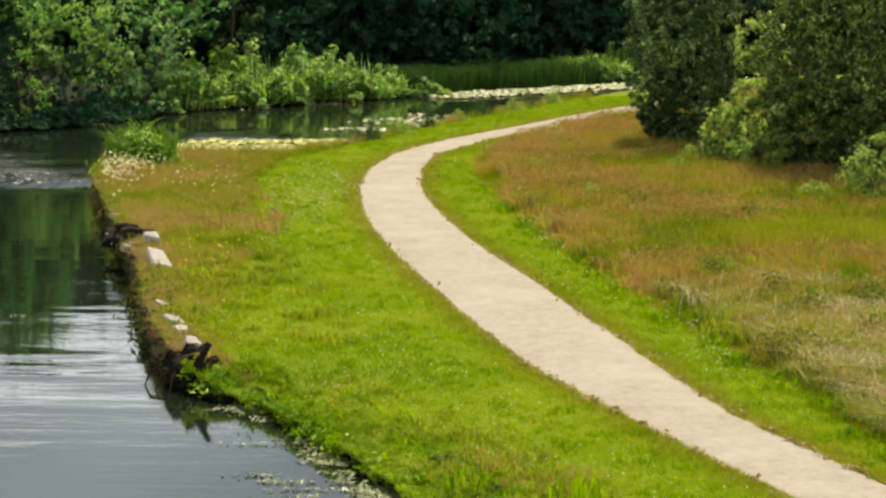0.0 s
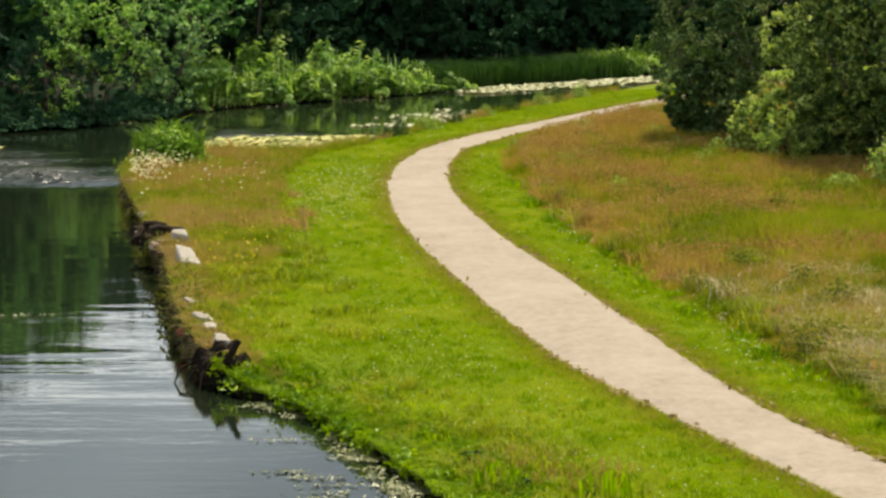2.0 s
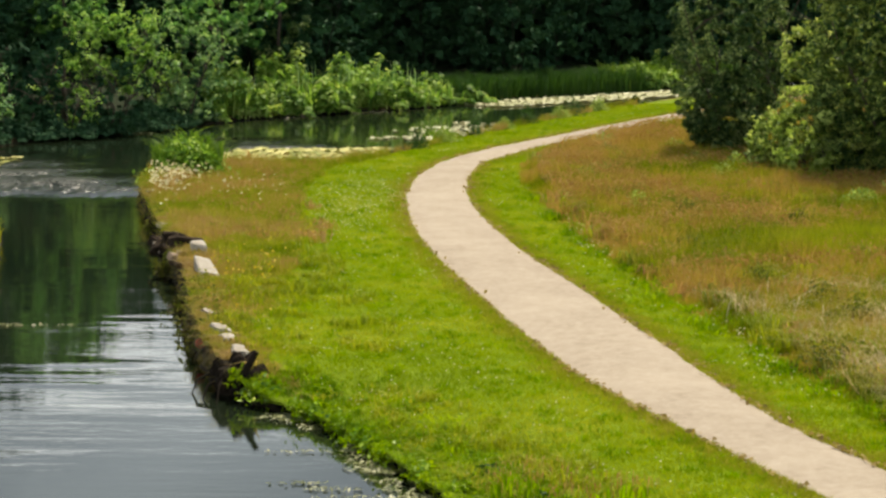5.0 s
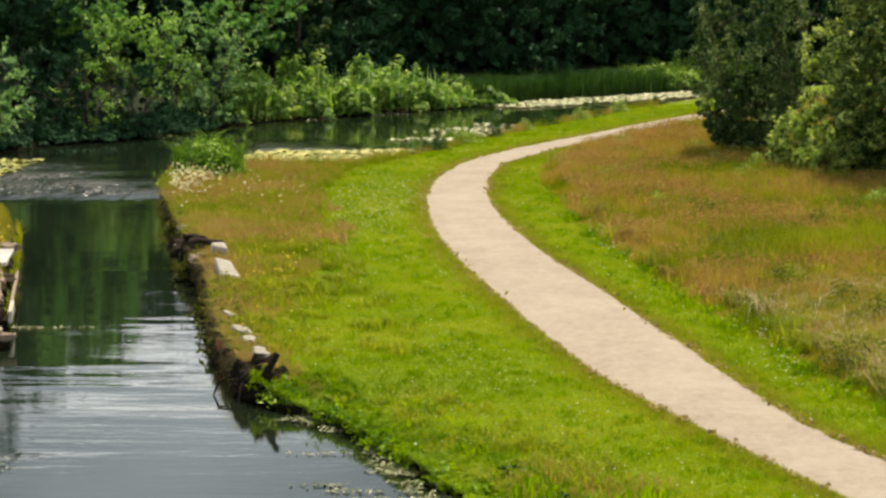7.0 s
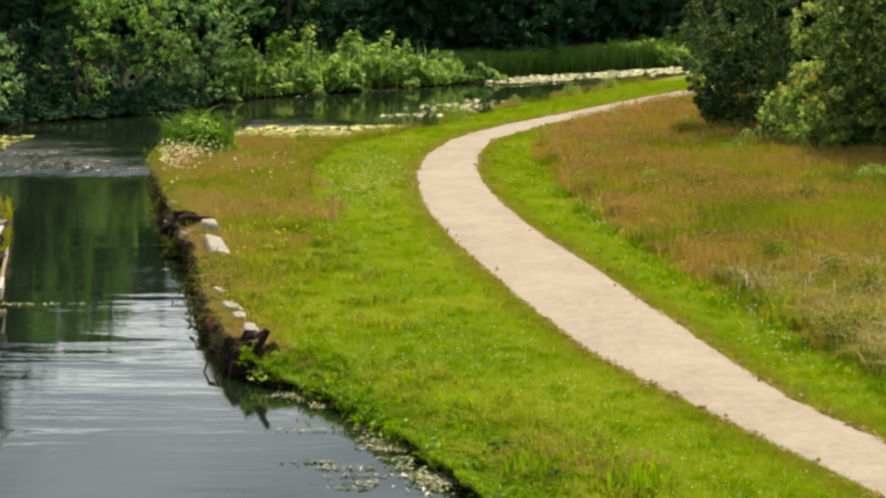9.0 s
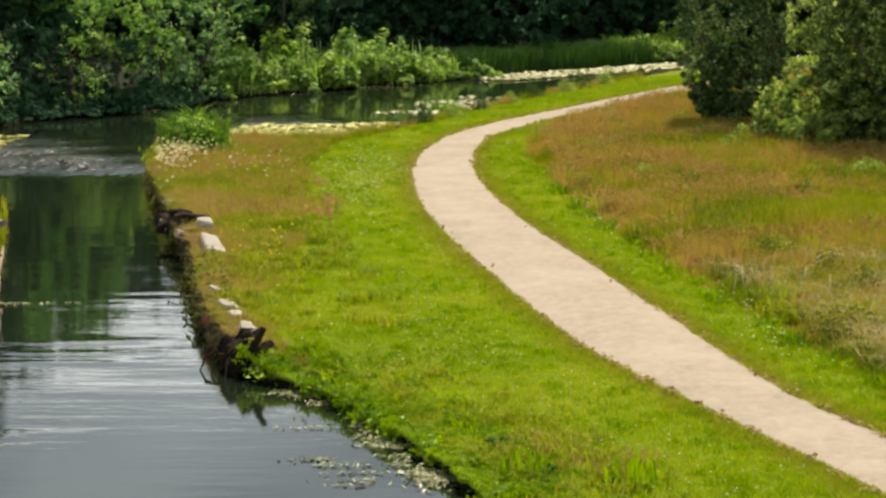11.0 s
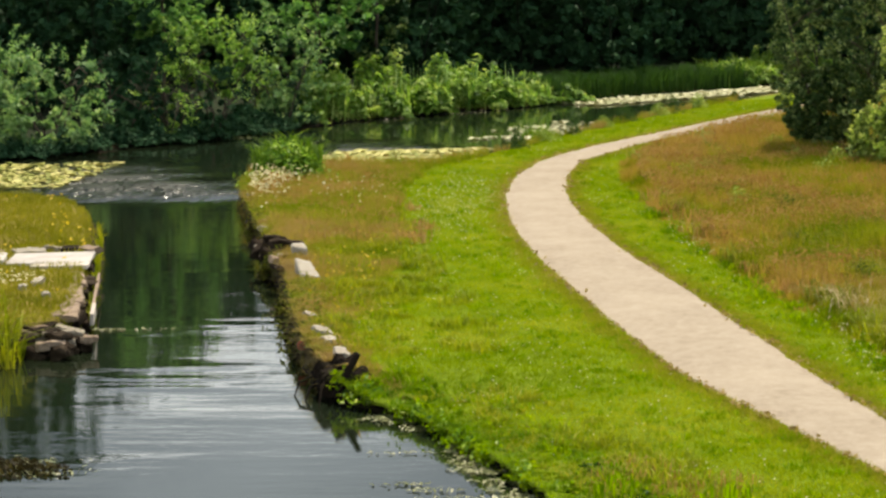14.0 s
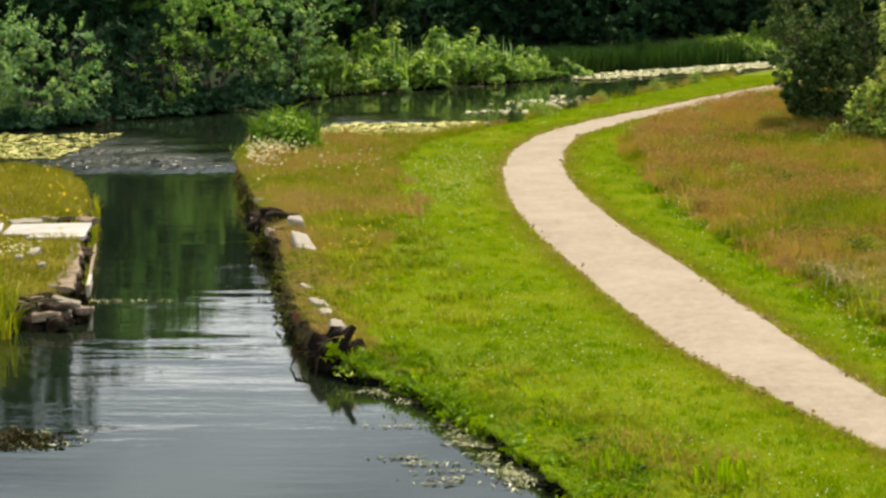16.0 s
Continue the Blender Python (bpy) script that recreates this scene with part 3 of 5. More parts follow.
def stems(height, spread, trunks, girth, seed):
    r = random.Random(seed)
    bm = bmesh.new()
    for k in range(trunks):
        a = 6.2832 * k / max(trunks, 1) + r.uniform(0, 1)
        off = 0.0 if trunks == 1 else 0.22
        p = [Vector((off * math.cos(a), off * math.sin(a), -0.15))]
        tilt = 0.04 if trunks == 1 else 0.35
        for j in range(1, 6):
            p.append(Vector((p[0].x + math.cos(a) * tilt * height * j / 5 + r.uniform(-0.1, 0.1), p[0].y + math.sin(a) * tilt * height * j / 5 + r.uniform(-0.1, 0.1), height * 0.8 * j / 5)))
        tube(bm, p, [girth * (1 - 0.17 * j) for j in range(6)])
        for j in range(2, 6):
            for _ in range(2):
                b = r.uniform(0, 6.2832)
                s = p[j]
                q = [s, s + Vector((math.cos(b) * spread * 0.3, math.sin(b) * spread * 0.3, 0.25 * spread)), s + Vector((math.cos(b) * spread * 0.62, math.sin(b) * spread * 0.62, 0.4 * spread))]
                tube(bm, q, [girth * 0.45, girth * 0.3, girth * 0.1], 5)
    return bm


def tree(kind, x, y, z, height, radius, mat, label, category, clumps, per, leaf, low=0.0, trunks=1, girth=0.16, seed=1, spray=0.0, group="", clump=None, depth=None, skirt=0.0, core=16, foot=1.0, reach=1.0, bark=None):
    thing = new(kind)
    thing.location = (x, y, z)
    tagged(thing, label, category, group)
    part("trunk", stems(height, radius * reach, trunks, girth, seed), bark or M_BARK, thing, smooth=True)
    mid = (height + low) / 2
    P, N, S = crown_points(clumps, per, (0, 0, mid), (radius, depth or radius, (height - low) / 2), clump or radius * 0.28, seed, spray, skirt, leaf, core, foot)
    keep = P[:, 2] > 0.03
    under("crown", leaves_mesh("crown", P[keep], N[keep], leaf * S[keep], leaf * 0.6 * S[keep], mat), thing)
    return thing


# far wood, left to right
def wood_top(x, y):
    """The height of the wood's uneven skyline: taller to the west."""
    rise = np.interp(math.degrees(math.atan2(x, y)), [-14.5, -12.7, -11.7, -10, -8.9, -8.2, -7.3, -5, 8], [12.8, 12.2, 10.7, 10.4, 9.9, 9.2, 8.4, 8.2, 8.6])
    return y * math.tan(radians(float(rise))) - 9.6


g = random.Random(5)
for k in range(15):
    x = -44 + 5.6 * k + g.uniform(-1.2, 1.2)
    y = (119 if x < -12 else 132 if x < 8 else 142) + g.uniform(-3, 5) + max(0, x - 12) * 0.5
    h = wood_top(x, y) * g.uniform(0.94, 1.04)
    tree("woodland_tree", x, y, 0.9, h, g.uniform(4.4, 5.4), M_SHADED_LEAF, "tall dark woodland tree in full summer leaf behind the canal", "tree",
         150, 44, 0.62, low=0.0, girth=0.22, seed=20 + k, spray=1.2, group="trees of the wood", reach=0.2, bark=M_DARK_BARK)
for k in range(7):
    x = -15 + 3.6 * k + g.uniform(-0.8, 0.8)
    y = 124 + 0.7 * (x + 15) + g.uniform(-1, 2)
    tree("woodland_tree", x, y, 0.9, wood_top(x, y) * g.uniform(0.92, 1.03), g.uniform(3.4, 4.2), M_SHADED_LEAF, "tall dark woodland tree in full summer leaf behind the canal", "tree",
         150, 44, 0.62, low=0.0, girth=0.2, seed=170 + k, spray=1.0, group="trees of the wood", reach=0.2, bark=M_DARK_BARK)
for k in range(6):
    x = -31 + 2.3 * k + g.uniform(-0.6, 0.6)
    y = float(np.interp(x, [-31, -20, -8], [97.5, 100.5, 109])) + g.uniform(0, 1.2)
    tree("woodland_shrub", x, y, 0.4, g.uniform(6.6, 8.6), g.uniform(2.0, 2.5), M_SHADED_LEAF, "dark leafy shrub at the shaded edge of the wood", "shrub",
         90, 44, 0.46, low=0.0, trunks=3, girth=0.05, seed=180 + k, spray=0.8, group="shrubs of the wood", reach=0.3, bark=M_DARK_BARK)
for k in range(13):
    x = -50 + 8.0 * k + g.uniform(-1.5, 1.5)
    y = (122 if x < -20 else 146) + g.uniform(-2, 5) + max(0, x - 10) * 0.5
    tree("woodland_tree", x, y, 0.9, wood_top(x, y) * g.uniform(0.94, 1.04), g.uniform(4.8, 5.8), M_SHADED_LEAF, "tall dark woodland tree in full summer leaf behind the canal", "tree",
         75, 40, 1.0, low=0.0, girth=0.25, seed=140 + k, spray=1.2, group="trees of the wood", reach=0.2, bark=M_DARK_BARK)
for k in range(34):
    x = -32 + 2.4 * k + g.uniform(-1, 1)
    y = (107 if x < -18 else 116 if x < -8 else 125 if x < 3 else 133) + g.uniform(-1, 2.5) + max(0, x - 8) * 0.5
    tree("woodland_shrub", x, y, 0.9, g.uniform(6.8, 9.0), g.uniform(2.4, 3.1), M_SHADED_LEAF, "dark leafy shrub at the shaded edge of the wood", "shrub",
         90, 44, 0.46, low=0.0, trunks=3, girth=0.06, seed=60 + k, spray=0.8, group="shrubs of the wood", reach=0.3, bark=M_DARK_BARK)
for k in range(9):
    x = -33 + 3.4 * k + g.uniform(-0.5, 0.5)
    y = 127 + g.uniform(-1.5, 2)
    tree("woodland_tree", x, y, 0.9, wood_top(x, y) * g.uniform(0.94, 1.02), g.uniform(3.6, 4.3), M_SHADED_LEAF, "tall dark woodland tree in full summer leaf behind the canal", "tree",
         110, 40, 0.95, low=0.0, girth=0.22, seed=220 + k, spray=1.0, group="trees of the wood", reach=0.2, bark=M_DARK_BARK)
# waterside bushes on the far bank
tree("willow_shrub", -23.0, 89.6, 0.3, 4.6, 2.7, M_WILLOW, "grey-green willow shrub overhanging lily pads on the far bank", "shrub", 100, 160, 0.21, 0.0, 4, 0.05, 101, 0.9, clump=0.6, skirt=0.2, core=20, reach=0.4)
tree("willow_shrub", -19.9, 91.6, 0.2, 3.3, 2.1, M_WILLOW, "low grey-green willow shrub trailing into the canal", "shrub", 75, 150, 0.21, 0.0, 4, 0.05, 108, 0.8, clump=0.5, skirt=0.3, core=20, reach=0.4)
# alder shrubs in the shaded leaf colour make the dark gaps between lit bushes
tree("alder_shrub", -17.9, 95.4, 0.3, 3.0, 1.6, M_SHADED_LEAF, "alder shrub, leaf darkened for a shaded gap at the water's edge", "shrub", 70, 120, 0.17, 0.0, 3, 0.06, 102, 0.5, skirt=0.2)
tree("alder_shrub", -16.6, 99.0, 0.3, 3.2, 1.6, M_SHADED_LEAF, "dark green alder shrub behind waterside bushes", "shrub", 60, 110, 0.18, 0.0, 3, 0.05, 119, 0.5, skirt=0.3, reach=0.3)
tree("alder_shrub", -13.4, 103.6, 0.3, 3.4, 1.6, M_SHADED_LEAF, "dark alder shrub in the shade behind a sallow", "shrub", 60, 110, 0.18, 0.0, 3, 0.05, 120, 0.5, skirt=0.3, reach=0.3)
tree("elder_bush", -16.1, 95.4, 0.2, 2.7, 0.75, M_ELDER, "pale yellow-green elder bush drooping to the water", "bush", 22, 120, 0.17, 0.0, 4, 0.03, 107, 0.8, clump=0.36, skirt=0.4)
tree("lime_tree", -17.5, 102.4, 0.5, 9.5, 2.0, M_LIME, "bright green broadleaved tree above the waterside bushes", "tree", 110, 140, 0.25, 3.3, 1, 0.12, 103, 0.9, clump=0.55)
tree("elder_bush", -14.7, 98.6, 0.3, 4.2, 1.75, M_ELDER, "yellow-green elder bush leaning over the canal", "bush", 80, 150, 0.18, 1.3, 4, 0.04, 104, 1.0, clump=0.46, core=22, reach=0.4)
# dark shrub put in as the elder's shaded lower half
tree("alder_shrub", -14.7, 97.0, 0.2, 2.5, 1.5, M_SHADED_LEAF, "low alder shrub, leaf darkened for shade under a lighter bush", "shrub", 45, 110, 0.16, 0.0, 3, 0.05, 109, 0.4, skirt=0.3)
tree("sallow_bush", -12.4, 101.4, 0.3, 4.3, 1.5, M_WILLOW, "grey-green sallow bush with upright shoots at the waterside", "bush", 85, 150, 0.17, 0.0, 4, 0.04, 105, 1.5, clump=0.42, skirt=0.2, core=22, foot=0.9, reach=0.4)
tree("maple_tree", -11.7, 107.8, 0.6, 7.9, 2.4, M_LIME, "broad-leaved maple tree catching the sun at the wood's edge", "tree", 105, 140, 0.26, 2.4, 1, 0.12, 106, 0.8, clump=0.6)
tree("ash_tree", -9.6, 113.0, 0.8, 9.5, 1.7, M_ALDER, "dim green ash tree in the shade of the wood", "tree", 90, 90, 0.26, 1.2, 1, 0.1, 118, 0.5, clump=0.5, reach=0.3)
tree("hawthorn_bush", 13.9, 74.2, LAND, 3.6, 1.9, M_THORN, "rounded green hawthorn bush below a taller tree", "bush", 170, 120, 0.14, 0.0, 4, 0.05, 115, 0.6, clump=0.5)
# beside the path
tree("alder_tree", 7.95, 83.6, LAND, 8.6, 1.74, M_ALDER, "dark bushy alder tree at the bend of the path", "tree", 600, 120, 0.18, 0.0, 4, 0.04, 110, 0.4, clump=0.36, skirt=0.36, core=28, foot=0.8)
tree("hawthorn_tree", 12.5, 75.7, LAND, 8.4, 2.75, M_THORN, "spreading green hawthorn tree in the rough meadow", "tree", 860, 110, 0.17, 0.0, 5, 0.05, 111, 0.9, clump=0.46, skirt=0.45, core=30)
tree("hawthorn_bush", 12.3, 77.6, LAND, 3.4, 2.2, M_THORN, "dark hawthorn undergrowth beneath a taller tree", "bush", 170, 80, 0.2, 0.0, 4, 0.05, 121, 0.4, clump=0.4, skirt=0.4, core=26)
tree("alder_shrub", 8.05, 83.9, LAND, 2.4, 1.1, M_ALDER, "dark alder suckers at the foot of a tree", "shrub", 80, 80, 0.18, 0.0, 4, 0.04, 122, 0.3, clump=0.34, skirt=0.4, core=26)
tree("hazel_bush", 10.0, 79.6, LAND, 4.4, 1.0, M_HAZEL, "pale green hazel bush between two larger trees", "bush", 90, 100, 0.16, 0.0, 4, 0.04, 112, 0.7, clump=0.4)
tree("bramble_bush", 8.45, 77.9, LAND, 0.9, 0.75, M_HAZEL, "low pale green bramble bush among long grass", "bush", 34, 70, 0.2, 0.0, 5, 0.02, 117, 0.3, clump=0.28)
tree("bramble_bush", 9.15, 77.3, LAND, 1.8, 0.95, M_HAZEL, "pale green bramble bush at the foot of the trees", "bush", 60, 80, 0.2, 0.0, 5, 0.02, 113, 0.5, clump=0.34)
tree("bramble_bush", 9.6, 75.4, LAND, 1.1, 0.8, M_BRAMBLE, "pale green bramble bush spilling over long grass", "bush", 45, 70, 0.15, 0.0, 5, 0.02, 116, 0.4, clump=0.34)
tree("bramble_bush", 11.9, 66.9, LAND, 1.9, 1.0, M_BRAMBLE, "yellow-green bramble bush in long meadow grass", "bush", 80, 80, 0.13, 0.0, 5, 0.02, 114, 0.5, clump=0.34)


# ---- grass and waterside plants ----
def scatter(n, lo, hi, seed, power=1.0):
    """Ground places between two lines of the plan, thinner with distance."""
    g = np.random.default_rng(seed)
    y = 30 + 78 * g.uniform(0, 1, n) ** power
    a, b = lo(y), hi(y)
    w = np.maximum(b - a, 0)
    keep = g.uniform(0, 1, n) < w / w.max()
    y, a, w = y[keep], a[keep], w[keep]
    x = a + w * g.uniform(0, 1, len(y))
    return x, y


def standing(x, y, sink=0.01):
    d = near_distance(x, y)
    return np.stack([x, y, land_height(x, y, d) - sink], 1), d


def stuff(name, me, label, category):
    return tagged(under(name, me), label, category, kind="stuff")


def build_mown():
    x, y = scatter(560000, lambda y: edge(MOWN_L, y) - 0.3, lambda y: edge(MOWN_R, y) + 0.3, 3, 1.25)
    off = (x < edge(PATH_L, y) + 0.06 * waves(x, y, 0.12)) | (x > edge(PATH_R, y) + 0.06 * waves(x, y, 0.13))
    p, d = standing(x[off], y[off])
    p = p[d > 0.2]
    tuft = 0.5 + 0.5 * waves(p[:, 0], p[:, 1], 0.22)
    clump = np.maximum(0, waves(p[:, 0], p[:, 1], 0.12, 4)) ** 2
    h = 0.035 + (0.04 * tuft + 0.05 * clump) * rng.uniform(0.5, 1.3, len(p))
    stuff("mown_grass", blades_mesh("mown_grass", p, h, 0.022, 0.9, M_MOWN), "short bright green mown grass beside the path", "grass")
    x, y = scatter(4000, lambda y: edge(MOWN_L, y) - 0.3, lambda y: edge(MOWN_R, y) + 0.3, 8, 1.3)
    off = ((x < edge(PATH_L, y) - 0.1) | (x > edge(PATH_R, y) + 0.1)) & (waves(x, y, 0.5, 7) > rng.uniform(-0.9, 0.6, len(x)))
    x, y = np.repeat(x[off], 22), np.repeat(y[off], 22)
    p, d = standing(x + 0.06 * rng.normal(size=len(x)), y + 0.08 * rng.normal(size=len(x)))
    p = p[d > 0.2]
    stuff("grass_tufts", blades_mesh("grass_tufts", p, rng.uniform(0.06, 0.13, len(p)), 0.026, 1.1, M_TUFT), "darker green tufts in the mown grass", "grass")


def build_meadow():
    right = lambda y: np.minimum(0.19 * y + 1.5, edge(MOWN_R, y) + 13)
    x, y = scatter(420000, lambda y: edge(MOWN_R, y), right, 4, 1.2)
    p, d = standing(x, y)
    rise = ease(0, 0.9, x - edge(MOWN_R, y) + 0.4 * waves(x, y, 0.5))
    h = (0.10 + 0.32 * rise) * rng.uniform(0.5, 1.3, len(p)) * (1 + 0.25 * waves(x, y, 1.1) + 0.45 * waves(x, y, 0.3, 2))
    stuff("meadow_grass", blades_mesh("meadow_grass", p, h, 0.028, 0.8, M_MEADOW), "long yellow-green meadow grass", "grass")
    x, y = scatter(240000, lambda y: edge(MOWN_R, y) + 0.5, right, 5, 1.2)
    brown = waves(x, y, 2.2, 1.0) * 1.2 + waves(x, y, 0.8, 2.0) * 0.9 - 0.1 + ease(48, 68, y) * 0.7 - 0.1 * (x - edge(MOWN_R, y)) - 0.6 * (1 - ease(44, 54, y))
    keep = rng.uniform(-0.35, 0.9, len(x)) < brown
    p, d = standing(x[keep], y[keep])
    p[:, 2] += rng.uniform(0.22, 0.52, len(p))
    up = unit(rng.normal(size=p.shape) * np.array([1, 1, 0.35]))
    stuff("seed_heads", leaves_mesh("seed_heads", p, up, 0.09, 0.036, M_SEED), "reddish brown grass seed heads above the meadow", "grass")
    x, y = scatter(130000, lambda y: edge(MOWN_R, y) + 0.7, right, 6, 1.8)
    keep = (np.exp(-(((x - edge(MOWN_R, y) - 2.3) / 1.5) ** 2 + ((y - 46) / 6.5) ** 2)) > rng.uniform(0, 1, len(x))) | (rng.uniform(0, 1, len(x)) < 0.06)
    p, d = standing(x[keep], y[keep])
    stuff("dry_grass", blades_mesh("dry_grass", p, rng.uniform(0.25, 0.52, len(p)), 0.022, 0.9, M_STRAW, 0.9), "bleached dry grass stalks leaning over", "grass")
    n = 15000
    x, y = 9.0 + 1.3 * rng.normal(size=n), 58.8 + 1.1 * rng.normal(size=n)
    p, d = standing(x, y)
    stuff("green_patch", blades_mesh("green_patch", p, rng.uniform(0.34, 0.62, n), 0.03, 0.7, M_ISLAND), "yellow-green patch of finer grass in the meadow", "grass")
    # the rough strip between the wall and the mown turf
    x, y = scatter(260000, lambda y: edge(BANK, np.minimum(y, 79.8)) * (y < 80) + (y >= 80) * (edge(MOWN_L, y) - 0.6), lambda y: edge(MOWN_L, y) + 0.35 * waves(0 * y, y, 0.6), 7, 1.15)
    p, d = standing(x, y)
    k = d > 0.12
    p, d, x, y = p[k], d[k], x[k], y[k]
    h = (0.07 + 0.18 * ease(50, 64, y)) * rng.uniform(0.5, 1.3, len(p)) + 0.12 * np.exp(-d * 2.0)
    stuff("bank_grass", blades_mesh("bank_grass", p, h, 0.024, 0.8, M_BANK), "rough ochre and green grass along the canal edge", "grass")
    keep = (rng.uniform(0, 1, len(p)) < 0.22 * ease(56, 74, y) * (0.7 + 0.5 * waves(x, y, 0.8, 3)))
    q = p[keep] + np.array([0, 0, 1.0]) * rng.uniform(0.12, 0.36, keep.sum())[:, None]
    stuff("bank_seed_heads", leaves_mesh("bank_seed_heads", q, unit(rng.normal(size=q.shape)), 0.06, 0.028, M_SEED), "brown seed heads on the canal bank", "grass")


def build_fringe():
    """Lush overhanging tufts on the near bank."""
    g = np.random.default_rng(19)
    s = smooth_line(BANK, 0.05)
    s = s[(s[:, 1] > 30) & (s[:, 1] < 80)]
    n = 36000
    q = s[g.integers(0, len(s), n)] + g.normal(size=(n, 2)) * 0.13 + np.array([0.2, 0.05])
    d = near_distance(q[:, 0], q[:, 1])
    k = (d > 0.06) & (waves(q[:, 0], q[:, 1], 0.3, 5) > g.uniform(-1.1, 0.5, n) + 0.5 * (q[:, 1] > 43.5))
    q, d = q[k], d[k]
    p = np.stack([q[:, 0], q[:, 1], land_height(q[:, 0], q[:, 1], d) - 0.02], 1)
    near = p[:, 1] < 43.0
    k = ~near | (near_distance(p[:, 0], p[:, 1]) > 0.24)
    p, near, d = p[k], near[k], d[k]
    h = g.uniform(0.06, 0.2, len(p)) * (0.7 + 0.8 * np.maximum(0, waves(p[:, 0], p[:, 1], 0.5, 6)))
    stuff("bank_tufts", blades_mesh("bank_tufts", p[near], h[near], 0.03, 1.2, M_TUFT, 0.9), "lush green grass tufts overhanging the near bank", "grass")
    stuff("wall_plants", blades_mesh("wall_plants", p[~near], h[~near] * 1.5, 0.03, 1.2, M_BANK, 0.9), "ragged weeds on top of the broken canal wall", "plants")
    # leafy plants that break the line of the bank, in clumps with gaps
    e = smooth_line(BANK, 0.05)
    for name, lo, hi, m, z0, z1, mat, size, label in (("bank_leaves", 31, 41.9, 3000, 0.03, 0.24, M_TUFT, 0.11, "leafy green weeds hanging into the water at the near bank"),
                                                     ("bank_leaves", 31, 41.9, 1100, 0.03, 0.26, M_BALSAM, 0.08, "pale green leaves at the near waterline"),
                                                     ("wall_leaves", 44.3, 70, 3000, 0.14, 0.66, M_DARKWEED, 0.11, "olive and brown leafy weeds growing on the canal wall"),
                                                     ("wall_leaves", 44.3, 70, 3600, 0.05, 0.5, M_SEDGE, 0.1, "dark green leafy weeds rooted in the canal wall"),
                                                     ("wall_leaves", 44.3, 72, 420, 0.45, 0.72, M_STRAW, 0.08, "bleached dead leaves along the top of the wall")):
        c = e[(e[:, 1] > lo) & (e[:, 1] < hi)]
        c = c[g.integers(0, len(c), m)]
        j = len(name) + int(100 * size)
        ok = waves(c[:, 0], c[:, 1], 0.24, j) + 0.6 * waves(c[:, 0], c[:, 1], 0.6, j + 2) > g.uniform(-0.1, 0.55, m)
        c = c[ok & ((lo > 43) | (waves(c[:, 0], c[:, 1], 0.45, 9) > -0.05))]
        f = g.uniform(0, 1, len(c))
        q = np.stack([c[:, 0] + 0.06 + (0.16 + 0.26 * (lo > 43)) * f + 0.07 * g.normal(size=len(c)), c[:, 1] + 0.12 * g.normal(size=len(c)), z0 + (z1 - z0) * f], 1)
        stuff(name, leaves_mesh(name, q, unit(g.normal(size=q.shape) + np.array([-0.5, -0.3, 0.6])), size, size * 0.55, mat), label, "plants")
    # stalks that hang over the water
    s = s[(s[:, 1] > 42.6) & (s[:, 1] < 70)]
    n = 2600
    i = g.integers(0, len(s) - 1, n)
    along_wall = s[i + 1] - s[i]
    out = np.stack([-along_wall[:, 1], along_wall[:, 0]], 1) / np.hypot(*along_wall.T)[:, None]
    keep = waves(s[i][:, 0], s[i][:, 1], 0.45, 8) > g.uniform(-0.6, 0.7, n)
    o, out = s[i][keep], out[keep]
    n = len(o)
    base = np.concatenate([o - out * 0.12, np.full((n, 1), LAND - 0.03) - 0.25 * g.uniform(size=(n, 1))], 1)
    reach = g.uniform(0.1, 0.42, n)
    mid = base + np.concatenate([out * (reach * 0.6)[:, None] + 0.05 * g.normal(size=(n, 2)), g.uniform(-0.05, 0.16, (n, 1))], 1)
    tip = mid + np.concatenate([out * (reach * 0.4)[:, None] + 0.06 * g.normal(size=(n, 2)), -g.uniform(0.08, 0.4, (n, 1))], 1)
    w = np.concatenate([along_wall / np.hypot(*along_wall.T)[:, None], np.zeros((len(along_wall), 1))], 1)[keep] * 0.016
    V = np.stack([base - w, base + w, mid + w, mid - w, tip], 1).reshape(-1, 3)
    V[:, 2] = np.maximum(V[:, 2], 0.01)
    k = np.arange(n)[:, None] * 5
    stuff("hanging_weeds", raw_mesh("hanging_weeds", V, np.tile([4, 3], n), (k + np.array([[0, 1, 2, 3, 3, 2, 4]])).ravel(), M_DEAD), "brown withered weeds hanging over the canal wall", "plants")


